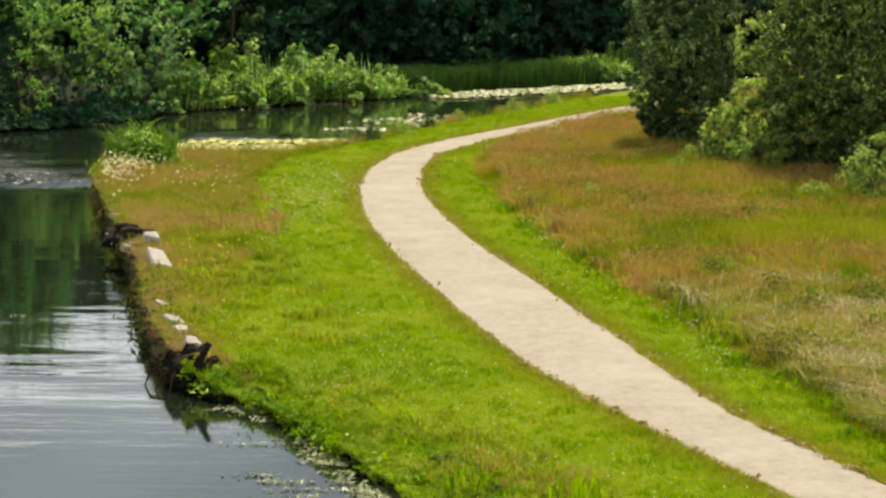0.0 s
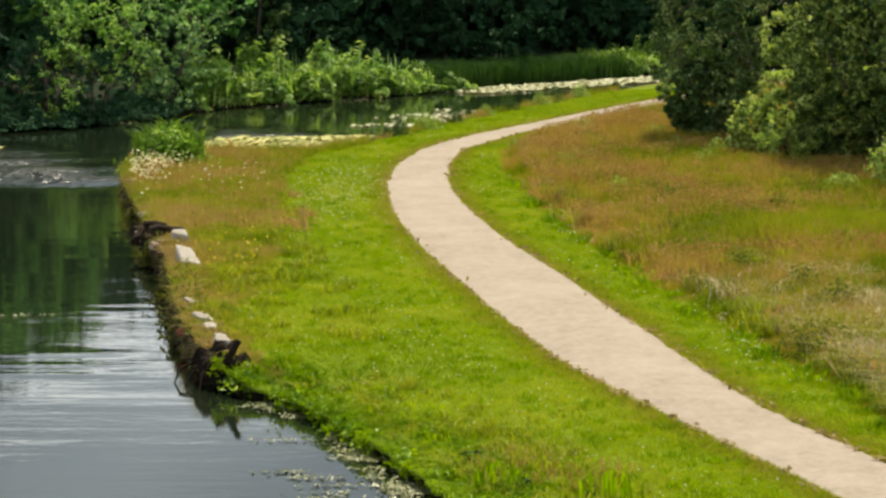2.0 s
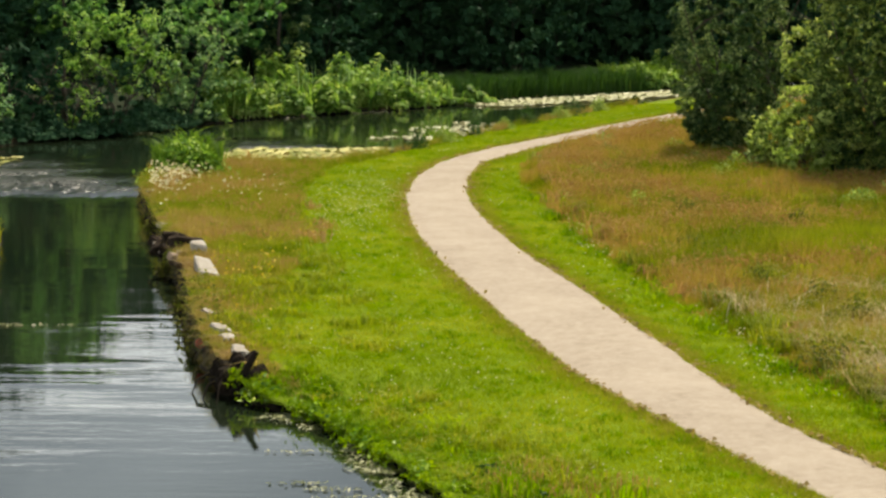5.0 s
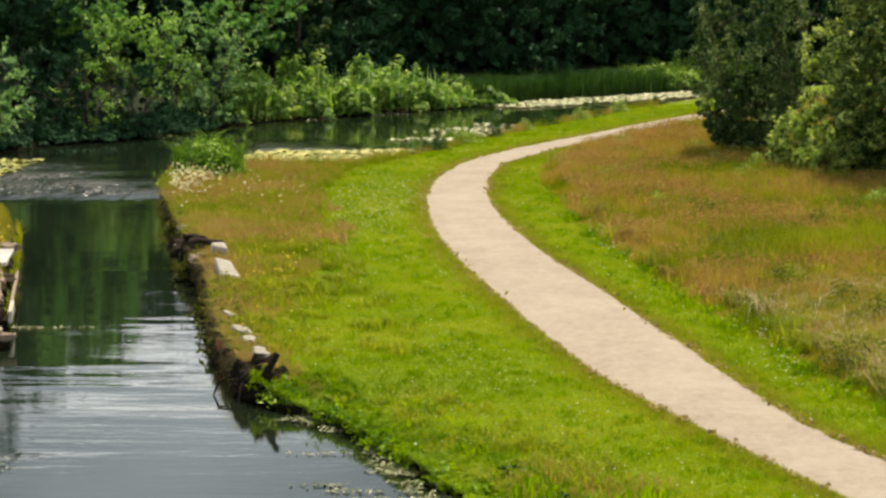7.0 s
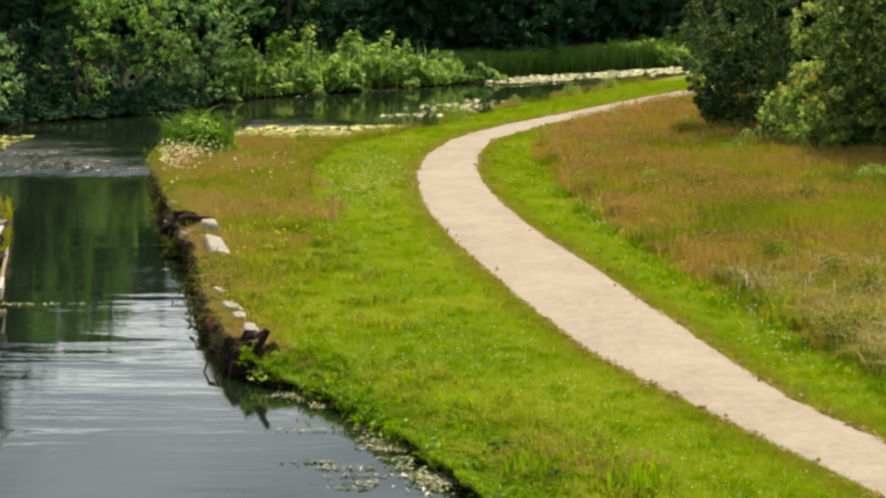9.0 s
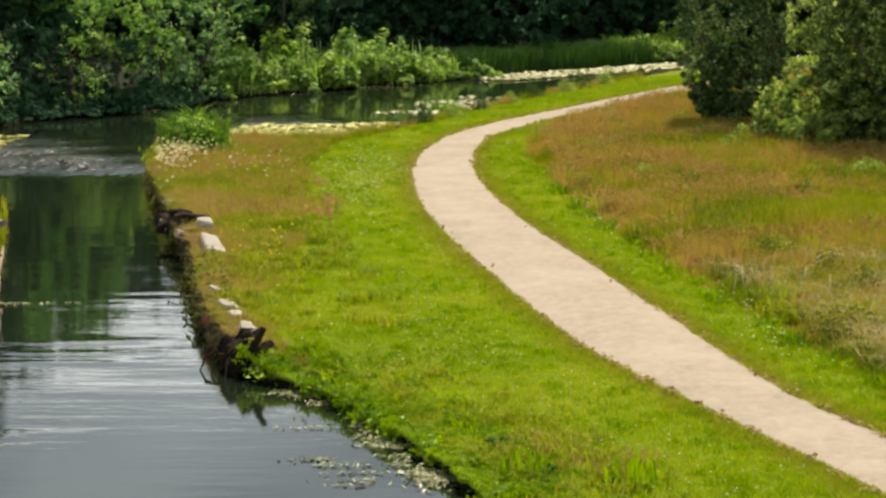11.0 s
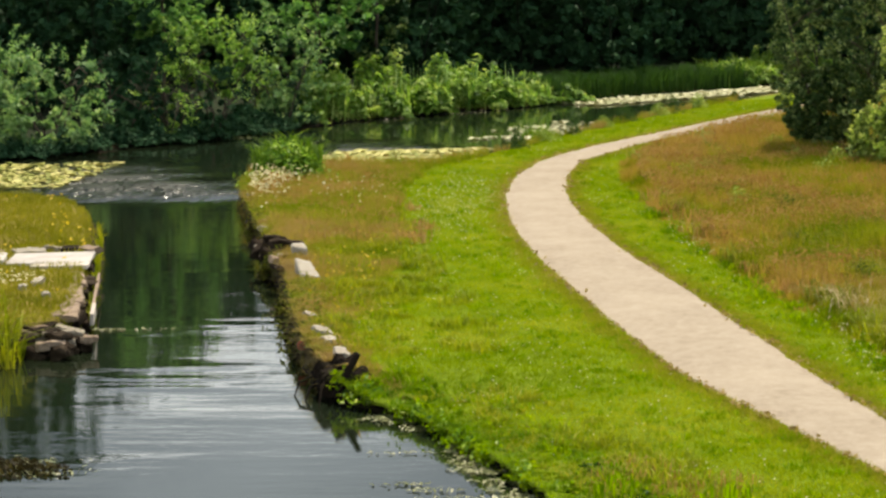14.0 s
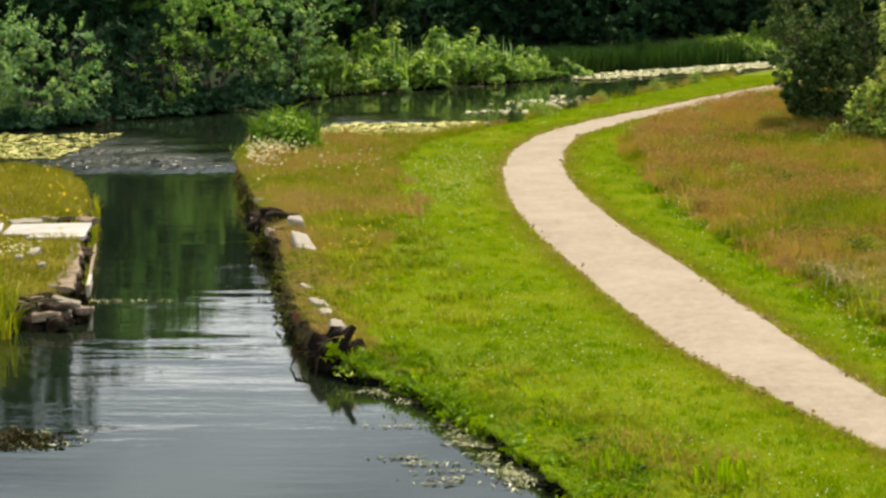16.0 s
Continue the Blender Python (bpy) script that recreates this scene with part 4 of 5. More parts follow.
def build_bank_face():
    """The undercut edge of the bank: a turf lip that overhangs wet soil coloured dark for undercut shade, worn back in
    hollows.
    """
    g = np.random.default_rng(29)
    s = smooth_line(BANK, 0.07)
    s = s[(s[:, 1] > 29) & (s[:, 1] < 76)]
    t = np.gradient(s, axis=0)
    out = np.stack([-t[:, 1], t[:, 0]], 1) / np.hypot(*t.T)[:, None]
    x, y = s.T
    inner = s - out * 0.42
    top = land_height(inner[:, 0], inner[:, 1], near_distance(inner[:, 0], inner[:, 1]))
    wall = ease(42.6, 43.6, y)
    bite = 0.5 * waves(x, y, 0.36, 4) + 0.35 * waves(x, y, 0.13, 2) + 0.2 * g.normal(size=len(s))
    lip = (0.14 + 0.11 * bite) * (1 - wall) + (0.0 + 0.12 * bite) * wall
    sag = 0.03 * waves(x, y, 0.2, 6) - 0.02 + 0.05 * np.maximum(0, -waves(x, y, 0.45, 9)) * (1 - wall)
    hollow = -0.12 + 0.12 * waves(x, y, 0.45, 9)

    def row(o, z):
        q = s + out * np.asarray(o).reshape(-1, 1)
        return np.stack([q[:, 0], q[:, 1], z + 0 * x], 1)

    def strip(name, rows, mat, label):
        k, m = len(rows), len(s)
        V = np.stack(rows, 1).reshape(-1, 3)
        i = (np.arange(m - 1)[:, None] * k + np.arange(k - 1)[None]).ravel()
        me = raw_mesh(name, V, np.full(len(i), 4), np.stack([i, i + 1, i + k + 1, i + k], 1).ravel(), mat)
        tagged(under(name, me), label, "bank", kind="structure")

    edge_row = row(lip, top + sag)
    under_row = row(lip - 0.03, top + sag - 0.05)
    strip("bank_lip", [row(x * 0 - 0.45, top - 0.02), row(lip * 0.5 - 0.08, top + 0.012 + sag * 0.5), edge_row, under_row], M_TURF, "overhanging turf edge of the canal bank")
    strip("bank_face", [under_row, row(hollow, top * 0.62), row(hollow + 0.05, top * 0.2 + 0.02), row(hollow + 0.16, 0 * x - 0.15)], M_SOIL, "wet undercut soil below the turf edge, shade in its colour")
    # grass that grows over the lip and hangs from it
    n = 26000
    i = g.integers(0, len(s), n)
    f = g.uniform(0, 1, n)
    o = -0.3 + (lip[i] + 0.3) * f
    dense = waves(x[i], y[i], 0.28, 5) + 0.4 * waves(x[i], y[i], 0.1, 3) > g.uniform(-0.9, 0.5, n)
    i, f, o = i[dense], f[dense], o[dense]
    base = np.stack([x[i] + out[i, 0] * o, y[i] + out[i, 1] * o, top[i] + sag[i] * f - 0.01], 1)
    near = y[i] < 43.2
    h = g.uniform(0.05, 0.15, len(i))
    spots = g.integers(0, len(s), 85)
    for name, mat, label, per in (("lip_weeds", M_TUFT, "leafy green weeds hanging over the turf edge", 60), ("lip_weeds", M_BALSAM, "pale leaves on weeds over the turf edge", 9)):
        k = np.repeat(spots[(y[spots] < 43.0) & (waves(x[spots], y[spots], 0.45, 9) > -0.12)], per)
        big = np.repeat(g.uniform(0.5, 1.3, len(k) // per), per)
        v = g.normal(size=(len(k), 3)) * 0.085 * big[:, None]
        q = np.stack([x[k] + out[k, 0] * (lip[k] - 0.02), y[k] + out[k, 1] * (lip[k] - 0.02), top[k] - 0.02], 1) + v
        q[:, 2] = np.maximum(q[:, 2], 0.02)
        stuff(name, leaves_mesh(name, q, unit(g.normal(size=q.shape) + np.array([-0.4, -0.3, 0.7])), 0.1, 0.06, mat), label, "plants")
    stuff("lip_grass", blades_mesh("lip_grass", base[near], h[near], 0.028, 1.5, M_TUFT, 0.9), "fresh green grass growing over the turf edge", "grass")
    stuff("lip_grass", blades_mesh("lip_grass", base[~near], 1.5 * h[~near], 0.028, 1.4, M_BANK, 0.9), "ochre grass growing over the old wall's edge", "grass")


def build_left_bank():
    g = np.random.default_rng(9)
    n = 190000
    y = g.uniform(44, 88, n)
    x = g.uniform(-26, -10, n)
    d = near_distance(x, y)
    k = (d > 0.1) & inside(x, y, RING_B) & (x > -0.142 * y - 9.5) & ~((x > -13.4) & (x < -11.5) & (y > 56.3) & (y < 58.0))
    p = np.stack([x, y, land_height(x, y, d) - 0.01], 1)[k]
    h = 0.14 * g.uniform(0.4, 1.3, len(p)) * (1 + 0.4 * waves(p[:, 0], p[:, 1], 0.7))
    stuff("island_grass", blades_mesh("island_grass", p, h, 0.03, 0.8, M_LEFT), "olive green rough grass on the far side of the narrows", "grass")
    q = p[g.uniform(0, 1, len(p)) < 0.006 * np.maximum(0, 0.2 + 1.5 * waves(p[:, 0], p[:, 1], 0.8, 4))] + np.array([0, 0, 0.17])
    stuff("buttercups", leaves_mesh("buttercups", q, unit(g.normal(size=q.shape) * 0.4 + np.array([0, -0.4, 1])), 0.09, 0.13, M_YELLOW), "small yellow wild flowers in rough grass", "flowers")


def flowers(name, n, box, mat, size, z, label, seed, inland=0.15):
    g = np.random.default_rng(seed)
    cx, cy, rx, ry = box
    x, y = cx + rx * g.normal(size=n), cy + ry * g.normal(size=n)
    d = near_distance(x, y)
    k = (d > inland) & ~((x > edge(PATH_L, y)) & (x < edge(PATH_R, y)))
    p = np.stack([x, y, land_height(x, y, d) + z * g.uniform(0.6, 1.2, n)], 1)[k]
    stuff(name, leaves_mesh(name, p, unit(g.normal(size=p.shape) * 0.35 + np.array([0, -0.15, 1.0])), size, size * 1.3, mat), label, "flowers")


def verge_clover():
    x, y = scatter(9000, lambda y: edge(MOWN_L, y), lambda y: edge(MOWN_R, y), 12, 1.2)
    k = ((x < edge(PATH_L, y) - 0.25) | (x > edge(PATH_R, y) + 0.25)) & (rng.uniform(-0.2, 1.0, len(x)) < 0.7 * waves(x, y, 0.9, 2) + 0.6 * np.exp(-((x + 4) ** 2 + ((y - 68) / 8) ** 2)))
    p, d = standing(x[k], y[k])
    p = p[d > 0.3]
    p[:, 2] += 0.075
    stuff("clover_flowers", leaves_mesh("clover_flowers", p, unit(rng.normal(size=p.shape) * 0.3 + np.array([0, -0.4, 1])), 0.034, 0.042, M_CREAM), "scattered white clover flowers in mown grass", "flowers")


def reed_clump(name, cx, cy, rx, ry, n, h, mat, label, seed, width=0.035, lean=0.45, z=None):
    g = np.random.default_rng(seed)
    r, a = g.uniform(0, 1, n) ** 0.5, g.uniform(0, 6.2832, n)
    x, y = cx + rx * r * np.cos(a), cy + ry * r * np.sin(a)
    d = near_distance(x, y)
    b = np.stack([x, y, np.maximum(land_height(x, y, d), -0.1)], 1)
    return stuff(name, blades_mesh(name, b, h * g.uniform(0.55, 1.15, n) * (1.1 - 0.35 * r), width, lean, mat, 0.7), label, "reeds")


def reed_belt(name, line, depth, n, h, mat, label, seed, width=0.04, lean=0.35):
    g = np.random.default_rng(seed)
    s = smooth_line(line, 0.1)
    i = g.integers(0, len(s) - 1, n)
    t = s[np.minimum(i + 1, len(s) - 1)] - s[i]
    nrm = np.stack([-t[:, 1], t[:, 0]], 1) / 0.1
    p = s[i] + nrm * (depth * g.uniform(-0.1, 1, n))[:, None]
    b = np.stack([p[:, 0], p[:, 1], np.full(n, 0.05)], 1)
    hh = h * g.uniform(0.6, 1.12, n) * (1 + 0.16 * waves(p[:, 0], p[:, 1], 0.8, seed))
    return stuff(name, blades_mesh(name, b, hh, width, lean, mat, 0.6), label, "reeds")


def waterside_herbs(name, line, depth, n, h, mat, label, seed, leaf=0.19, fall=0.0):
    """Tall leafy stalks in lumpy groups of uneven height."""
    g = np.random.default_rng(seed)
    s = smooth_line(line, 0.1)
    m = max(20, n // 14)
    i = g.integers(0, len(s) - 1, m)
    t = s[np.minimum(i + 1, len(s) - 1)] - s[i]
    nrm = np.stack([-t[:, 1], t[:, 0]], 1) / 0.1
    into = g.uniform(-0.16, 1, m)
    centre = s[i] + nrm * (depth * into)[:, None]
    tall = h * g.uniform(0.4, 1.15, m) * (0.65 + 0.4 * np.clip(into * 2, 0, 1)) * (1 - fall * ease(0.5, 1.0, i / len(s)))
    c = g.integers(0, m, n)
    off = g.normal(size=(n, 2)) * 0.34
    p = centre[c] + off
    hh = tall[c] * g.uniform(0.6, 1.1, n) * np.exp(-(off ** 2).sum(1) * 1.6)
    k = 26
    f = g.uniform(0.05, 1, (n, k)) ** 0.6
    q = np.empty((n, k, 3))
    r, a = 0.2 * g.uniform(0.2, 1, (n, k)), g.uniform(0, 6.2832, (n, k))
    q[..., 0], q[..., 1], q[..., 2] = p[:, :1] + r * np.cos(a), p[:, 1:] + r * np.sin(a), 0.06 + f * hh[:, None]
    nr = np.stack([np.cos(a), np.sin(a), 1.3 + 0 * a], 2) + 0.4 * g.normal(size=(n, k, 3))
    return stuff(name, leaves_mesh(name, q.reshape(-1, 3), unit(nr.reshape(-1, 3)), leaf, leaf * 0.42, mat), label, "plants")


def pads(name, n, corners, mat, size, label, seed, gap=0.0):
    """Floating leaves within a four-cornered patch, each a notched disc with a lifted rim."""
    g = np.random.default_rng(seed)
    c = np.array(corners, float)
    u, v = g.uniform(0, 1, (2, n))
    xy = (c[0] * ((1 - u) * (1 - v))[:, None] + c[1] * (u * (1 - v))[:, None] + c[2] * (u * v)[:, None] + c[3] * ((1 - u) * v)[:, None])
    xy += 0.15 * g.normal(size=(n, 2))
    keep = waves(xy[:, 0], xy[:, 1], 0.45, seed) + g.uniform(-0.5, 0.5, n) > gap - 0.9
    xy = xy[keep]
    n = len(xy)
    r = size * g.uniform(0.5, 1.2, n)
    tilt = g.normal(size=(n, 2)) * 0.22
    a0 = g.uniform(0, 6.2832, n)
    ang = np.array([0.25, 1.2, 2.2, 3.14, 4.1, 5.1, 6.03])
    ring = np.stack([np.cos(a0[:, None] + ang), np.sin(a0[:, None] + ang)], 2) * r[:, None, None]
    z = 0.012 + 0.02 * g.uniform(size=n)[:, None] + np.abs((ring * tilt[:, None]).sum(2)) + 0.015 * g.uniform(size=(n, 7))
    V = np.concatenate([xy[:, None] + ring, z[..., None]], 2)
    hub = np.concatenate([xy, np.full((n, 1), 0.012)], 1)[:, None]
    V = np.concatenate([V, hub], 1).reshape(-1, 3)
    return stuff(name, raw_mesh(name, V, np.full(n, 8), np.arange(8 * n), mat), label, "water plants")


def weed_clump(x, y, r, h, mat, label, seed, leaf=0.09, n=420, z=LAND):
    g = np.random.default_rng(seed)
    p = g.normal(size=(n, 3)) * np.array([r * 0.5, r * 0.6, 0])
    p[:, 2] = z + h * g.uniform(0.1, 1.0, n) * np.exp(-(p[:, 0] ** 2 + p[:, 1] ** 2) / (r * r))
    p += np.array([x, y, 0])
    me = leaves_mesh("weed_clump", p, unit(g.normal(size=p.shape) + np.array([0, 0, 0.8])), leaf, leaf * 0.5, mat)
    tagged(under("weed_clump", me), label, "weeds", "weeds in the meadow", "stuff")


def build_weeds():
    g = random.Random(15)
    for x, y in ((5.82, 42.7), (6.93, 47.2), (5.54, 51.4), (6.63, 49.6), (7.7, 62.0), (5.0, 64.3), (7.6, 44.2), (8.3, 48.6)):
        weed_clump(x, y, 0.55, 0.72, M_DARKWEED, "dark leafy weeds among dry meadow grass", 700 + int(10 * x), 0.075, 480)
        weed_clump(x + 0.25, y + 0.5, 0.7, 0.7, M_NETTLE, "olive weeds among dry meadow grass", 760 + int(10 * x), 0.1, 300)
    weed_clump(10.0, 67.4, 0.7, 0.7, M_BRAMBLE, "yellow-green weeds at the foot of a bramble", 790, 0.12, 700)
    weed_clump(-9.1, 75.2, 1.1, 1.3, M_BALSAM, "leafy green herbs among bank reeds", 791, 0.22, 700)
    for x, y in ((6.3, 41.8), (7.4, 45.5), (6.5, 47.5), (8.3, 43.0)):
        weed_clump(x, y, 0.5, 0.4, M_NETTLE, "grey-green weeds among dry meadow grass", 200 + int(10 * x))
    for x, y, r in ((-2.75, 40.75, 0.22), (-1.95, 38.75, 0.34), (-1.75, 38.1, 0.24), (-0.85, 36.1, 0.3), (-0.3, 34.9, 0.3), (0.15, 33.2, 0.35)):
        weed_clump(x, y, r, 0.26, M_TUFT, "fresh green leafy weeds at the near waterline", 300 + int(10 * y), 0.11, 260, 0.1)
        weed_clump(x - 0.1, y - 0.1, r * 0.6, 0.3, M_BALSAM, "pale leaves at the near waterline", 340 + int(10 * y), 0.1, 40, 0.12)
    weed_clump(-3.72, 42.35, 0.42, 0.34, M_TUFT, "leafy green mound of weeds beside a rotting stump", 390, 0.12, 560, 0.12)
    weed_clump(-3.8, 42.25, 0.4, 0.38, M_BALSAM, "pale leaves on a mound of weeds", 391, 0.11, 90, 0.14)
    for x, y, r in ((-0.15, 35.9, 0.26), (0.55, 34.1, 0.26), (1.4, 33.3, 0.3)):
        weed_clump(x + 0.2, y, r, 0.16, M_SEDGE, "dark green leafy weeds in the near grass", 360 + int(10 * y), 0.1, 120, 0.24)
    for x, y, r in ((-5.55, 48.9, 0.3), (-5.75, 50.1, 0.34), (-5.98, 51.6, 0.36), (-6.2, 52.9, 0.28), (-5.35, 47.3, 0.26), (-7.3, 57.4, 0.22), (-8.6, 65.2, 0.3)):
        weed_clump(x - 0.1, y, r * 1.2, 0.6, M_DARKWEED, "olive weeds hanging over the broken wall", 600 + int(10 * y), 0.12, 420, 0.1)
        weed_clump(x + 0.1, y, r * 1.2, 0.6, M_NETTLE, "brownish weeds on top of the broken wall", 640 + int(10 * y), 0.1, 160, 0.3)
        weed_clump(x - 0.18, y, r, 0.5, M_DEAD, "withered brown weeds on the wall's face", 680 + int(10 * y), 0.14, 110, 0.06)
    for x, y, r in ((5.3, 55.3, 0.8), (5.0, 57.5, 0.7), (6.1, 53.8, 0.7)):
        weed_clump(x, y, r, 0.42, M_NETTLE, "low olive weeds along the meadow's edge", 720 + int(10 * y), 0.09, 420)
    for k in range(14):
        y = g.uniform(66, 86)
        x = float(edge(MOWN_R, y)) + g.uniform(1.5, 7)
        weed_clump(x, y, g.uniform(0.4, 0.9), g.uniform(0.4, 0.7), M_BRAMBLE, "pale green weeds among long meadow grass", 240 + k)
    for k in range(9):
        y = 86 + 2.6 * k + g.uniform(-0.8, 0.8)
        weed_clump(float(edge(BANK, y)) + 0.35, y, g.uniform(0.25, 0.5), g.uniform(0.4, 0.9), M_BRAMBLE if k % 2 else M_SEDGE, "waterside weeds at the grassy bank's edge", 260 + k)


def tussocks(name, n, per, place, h, mat, label, seed, width=0.028, spread=0.13, lean=0.9):
    """Separate tufts of bent blades, each with its own size."""
    g = np.random.default_rng(seed)
    x, y = place(g, n)
    x, y = x[:n], y[:n]
    size = g.uniform(0.5, 1.3, len(x))
    k = np.repeat(np.arange(len(x)), per)
    px = x[k] + spread * size[k] * g.normal(size=len(k))
    py = y[k] + 1.3 * spread * size[k] * g.normal(size=len(k))
    d = near_distance(px, py)
    ok = (d > -0.12) & ~((px > edge(PATH_L, py) - 0.05) & (px < edge(PATH_R, py) + 0.05))
    p = np.stack([px, py, land_height(px, py, d) - 0.01], 1)[ok]
    return stuff(name, blades_mesh(name, p, (h * size[k] * g.uniform(0.5, 1.2, len(k)))[ok], width, lean, mat, 0.8), label, "grass")


def in_meadow(lo, hi, a=0.3, b=9.0):
    def place(g, n):
        y = lo + (hi - lo) * g.uniform(0, 1, n) ** 1.3
        return edge(MOWN_R, y) + a + (np.minimum(0.17 * y + 1.0 - edge(MOWN_R, y), b) - a) * g.uniform(0, 1, n), y
    return place


def on_bank(lo, hi, a=0.1, b=1.2):
    def place(g, n):
        y = g.uniform(lo, hi, n)
        return edge(BANK, np.minimum(y, 79.5)) + g.uniform(a, b, n), y
    return place


def build_tussocks():
    tussocks("green_tussocks", 260, 60, in_meadow(36, 90), 0.46, M_NETTLE, "grey-green tussocks scattered through the meadow", 401)
    tussocks("bright_tussocks", 260, 60, in_meadow(36, 90), 0.5, M_ISLAND, "bright yellow-green tussocks in the meadow", 402)
    tussocks("straw_tussocks", 330, 44, in_meadow(36, 52, 0.9), 0.52, M_STRAW, "straw-coloured tussocks of dry grass", 403, 0.02, 0.17, 1.3)
    tussocks("rusty_tussocks", 300, 50, in_meadow(50, 92), 0.5, M_SEED, "rusty brown flowering grass tussocks", 404, 0.024, 0.18, 0.8)
    tussocks("verge_tussocks", 120, 40, in_meadow(35, 70, -0.35, 0.7), 0.22, M_TUFT, "fresh green tussocks along the mown edge", 405)
    tussocks("near_tussocks", 200, 45, on_bank(30.5, 43, 0.2, 1.3), 0.17, M_TUFT, "uneven green tussocks on the near bank", 406, 0.026, 0.12, 1.1)
    tussocks("near_straw", 120, 30, on_bank(30.5, 42, 0.2, 2.4), 0.22, M_ISLAND, "yellowish tufts on the near bank", 407, 0.022, 0.12, 1.1)
    tussocks("wall_tussocks", 190, 40, on_bank(44.5, 74, 0.1, 0.4), 0.22, M_BANK, "weedy tufts along the top of the canal wall", 408, 0.03, 0.12, 1.2)
    tussocks("bank_tussocks", 240, 40, on_bank(44, 78, 0.3, 3.6), 0.26, M_ISLAND, "yellow-green tufts on the canal bank", 409, 0.026, 0.14, 0.9)
    tussocks("brown_tussocks", 90, 40, on_bank(58, 78, 0.2, 4.4), 0.32, M_SEED, "brown grass tufts on the canal bank", 410, 0.024, 0.16, 0.8)


build_mown()
build_weeds()
build_tussocks()
build_meadow()
build_left_bank()
build_bank_face()
build_fringe()
verge_clover()
flowers("oxeye_daisies", 420, (-9.35, 71.4, 0.5, 2.7), M_CREAM, 0.095, 0.46, "white oxeye daisies in long grass on the canal bank", 31)
flowers("oxeye_daisies", 36, (-6.9, 70.0, 0.8, 1.6), M_CREAM, 0.075, 0.36, "white oxeye daisies scattered in brown grass", 32)
flowers("clover_flowers", 650, (-3.6, 69.0, 0.8, 4.2), M_CREAM, 0.038, 0.09, "patch of white clover flowers in mown grass", 35)
flowers("clover_flowers", 160, (4.9, 47.0, 0.35, 3.4), M_CREAM, 0.045, 0.12, "white clover flowers along the meadow's edge", 36)
flowers("clover_flowers", 160, (-1.6, 40.5, 1.1, 4.0), M_CREAM, 0.032, 0.12, "small white clover flowers on the near bank", 37)
flowers("clover_flowers", 150, (2.6, 62.0, 0.3, 2.6), M_CREAM, 0.05, 0.12, "white clover flowers beside the path's bend", 38)
reed_clump("sorrel_stalks", 0.55, 35.3, 0.75, 1.1, 330, 0.26, M_SEED, "thin brown sorrel stalks on the near bank", 34, 0.014, 0.3)
reed_clump("sorrel_stalks", 1.6, 34.2, 0.8, 0.8, 200, 0.26, M_SEED, "thin rusty sorrel stalks among near grass", 72, 0.014, 0.3)
flowers("hawkbit_flowers", 70, (-5.3, 56.0, 0.6, 4.5), M_YELLOW, 0.06, 0.2, "yellow hawkbit flowers beside the coping stones", 33)
reed_clump("reed_clump", -9.2, 76.2, 1.05, 1.5, 700, 1.7, M_REED, "bright green reed clump at the corner of the bank", 41, 0.05, 0.38)
reed_clump("dock_stalks", -9.2, 72.6, 0.4, 2.6, 300, 0.62, M_SEED, "rusty brown dock stalks at the edge of the bank", 49, 0.03, 0.5)
reed_clump("iris_clump", -11.55, 46.5, 0.8, 1.2, 240, 1.35, M_ISLAND, "yellow-green iris leaves at the water's edge", 42, 0.045, 0.7)
flowers("cow_parsley", 70, (-12.3, 52.6, 0.35, 0.6), M_CREAM, 0.06, 0.3, "pale cow parsley heads in the rough grass", 39)
reed_clump("bank_iris", 0.4, 33.9, 0.4, 0.4, 34, 0.62, M_TUFT, "green iris leaves on the near bank", 43, 0.03, 0.5)
reed_clump("bank_iris", 1.9, 33.0, 0.45, 0.4, 34, 0.6, M_TUFT, "tall green iris leaves in near grass", 73, 0.04, 0.4)
waterside_herbs("waterside_herbs", [(-11.4, 103.0), (-10.2, 104.8), (-7.4, 107.8), (-3.2, 111.8), (-0.6, 116)], 3.0, 1500, 2.5, M_BALSAM, "tall leafy green waterside plants along the far bank", 44, 0.36, 0.55)
# leaf colour here holds the shade below the overhanging bushes
waterside_herbs("bank_herbs", [(-22.3, 87.2), (-19.0, 90.2), (-16.6, 93.3), (-14.9, 95.6), (-13.3, 98.1), (-12.0, 101.6), (-11.2, 103)], 1.3, 1500, 0.9, M_SHADED_LEAF, "leafy waterline plants, darkened for the shade under the bushes", 47, 0.2)
reed_belt("reed_belt", [(-11.2, 103.4), (-10.2, 104.6), (-7.4, 107.6), (-3.2, 111.6)], 2.6, 420, 1.9, M_BALSAM, "tall bright green reeds among waterside plants", 48, 0.09, 0.6)
reed_belt("reed_belt", [(-3.4, 111.4), (-2.6, 112.2), (-0.7, 115.6)], 2.2, 160, 1.2, M_BALSAM, "shorter green reeds where the belt thins out", 71, 0.09, 0.6)
reed_belt("reed_spires", [(-11.2, 104.4), (-10.2, 105.6), (-7.4, 108.6), (-3.2, 112.6)], 2.4, 150, 2.7, M_WILLOW, "thin grey-green flowering stalks above the waterside plants", 61, 0.05, 0.16)
reed_belt("sedge_belt", [(-1.6, 114.2), (0.1, 117), (5.8, 121.8), (8.2, 125)], 3.6, 11000, 1.35, M_SEDGE, "dark green sedge belt along the far bank", 45)
waterside_herbs("bend_herbs", [(7.2, 123.8), (8.9, 126.3), (13, 132)], 2.6, 480, 1.75, M_BALSAM, "sunlit leafy plants at the canal bend", 46, 0.26)
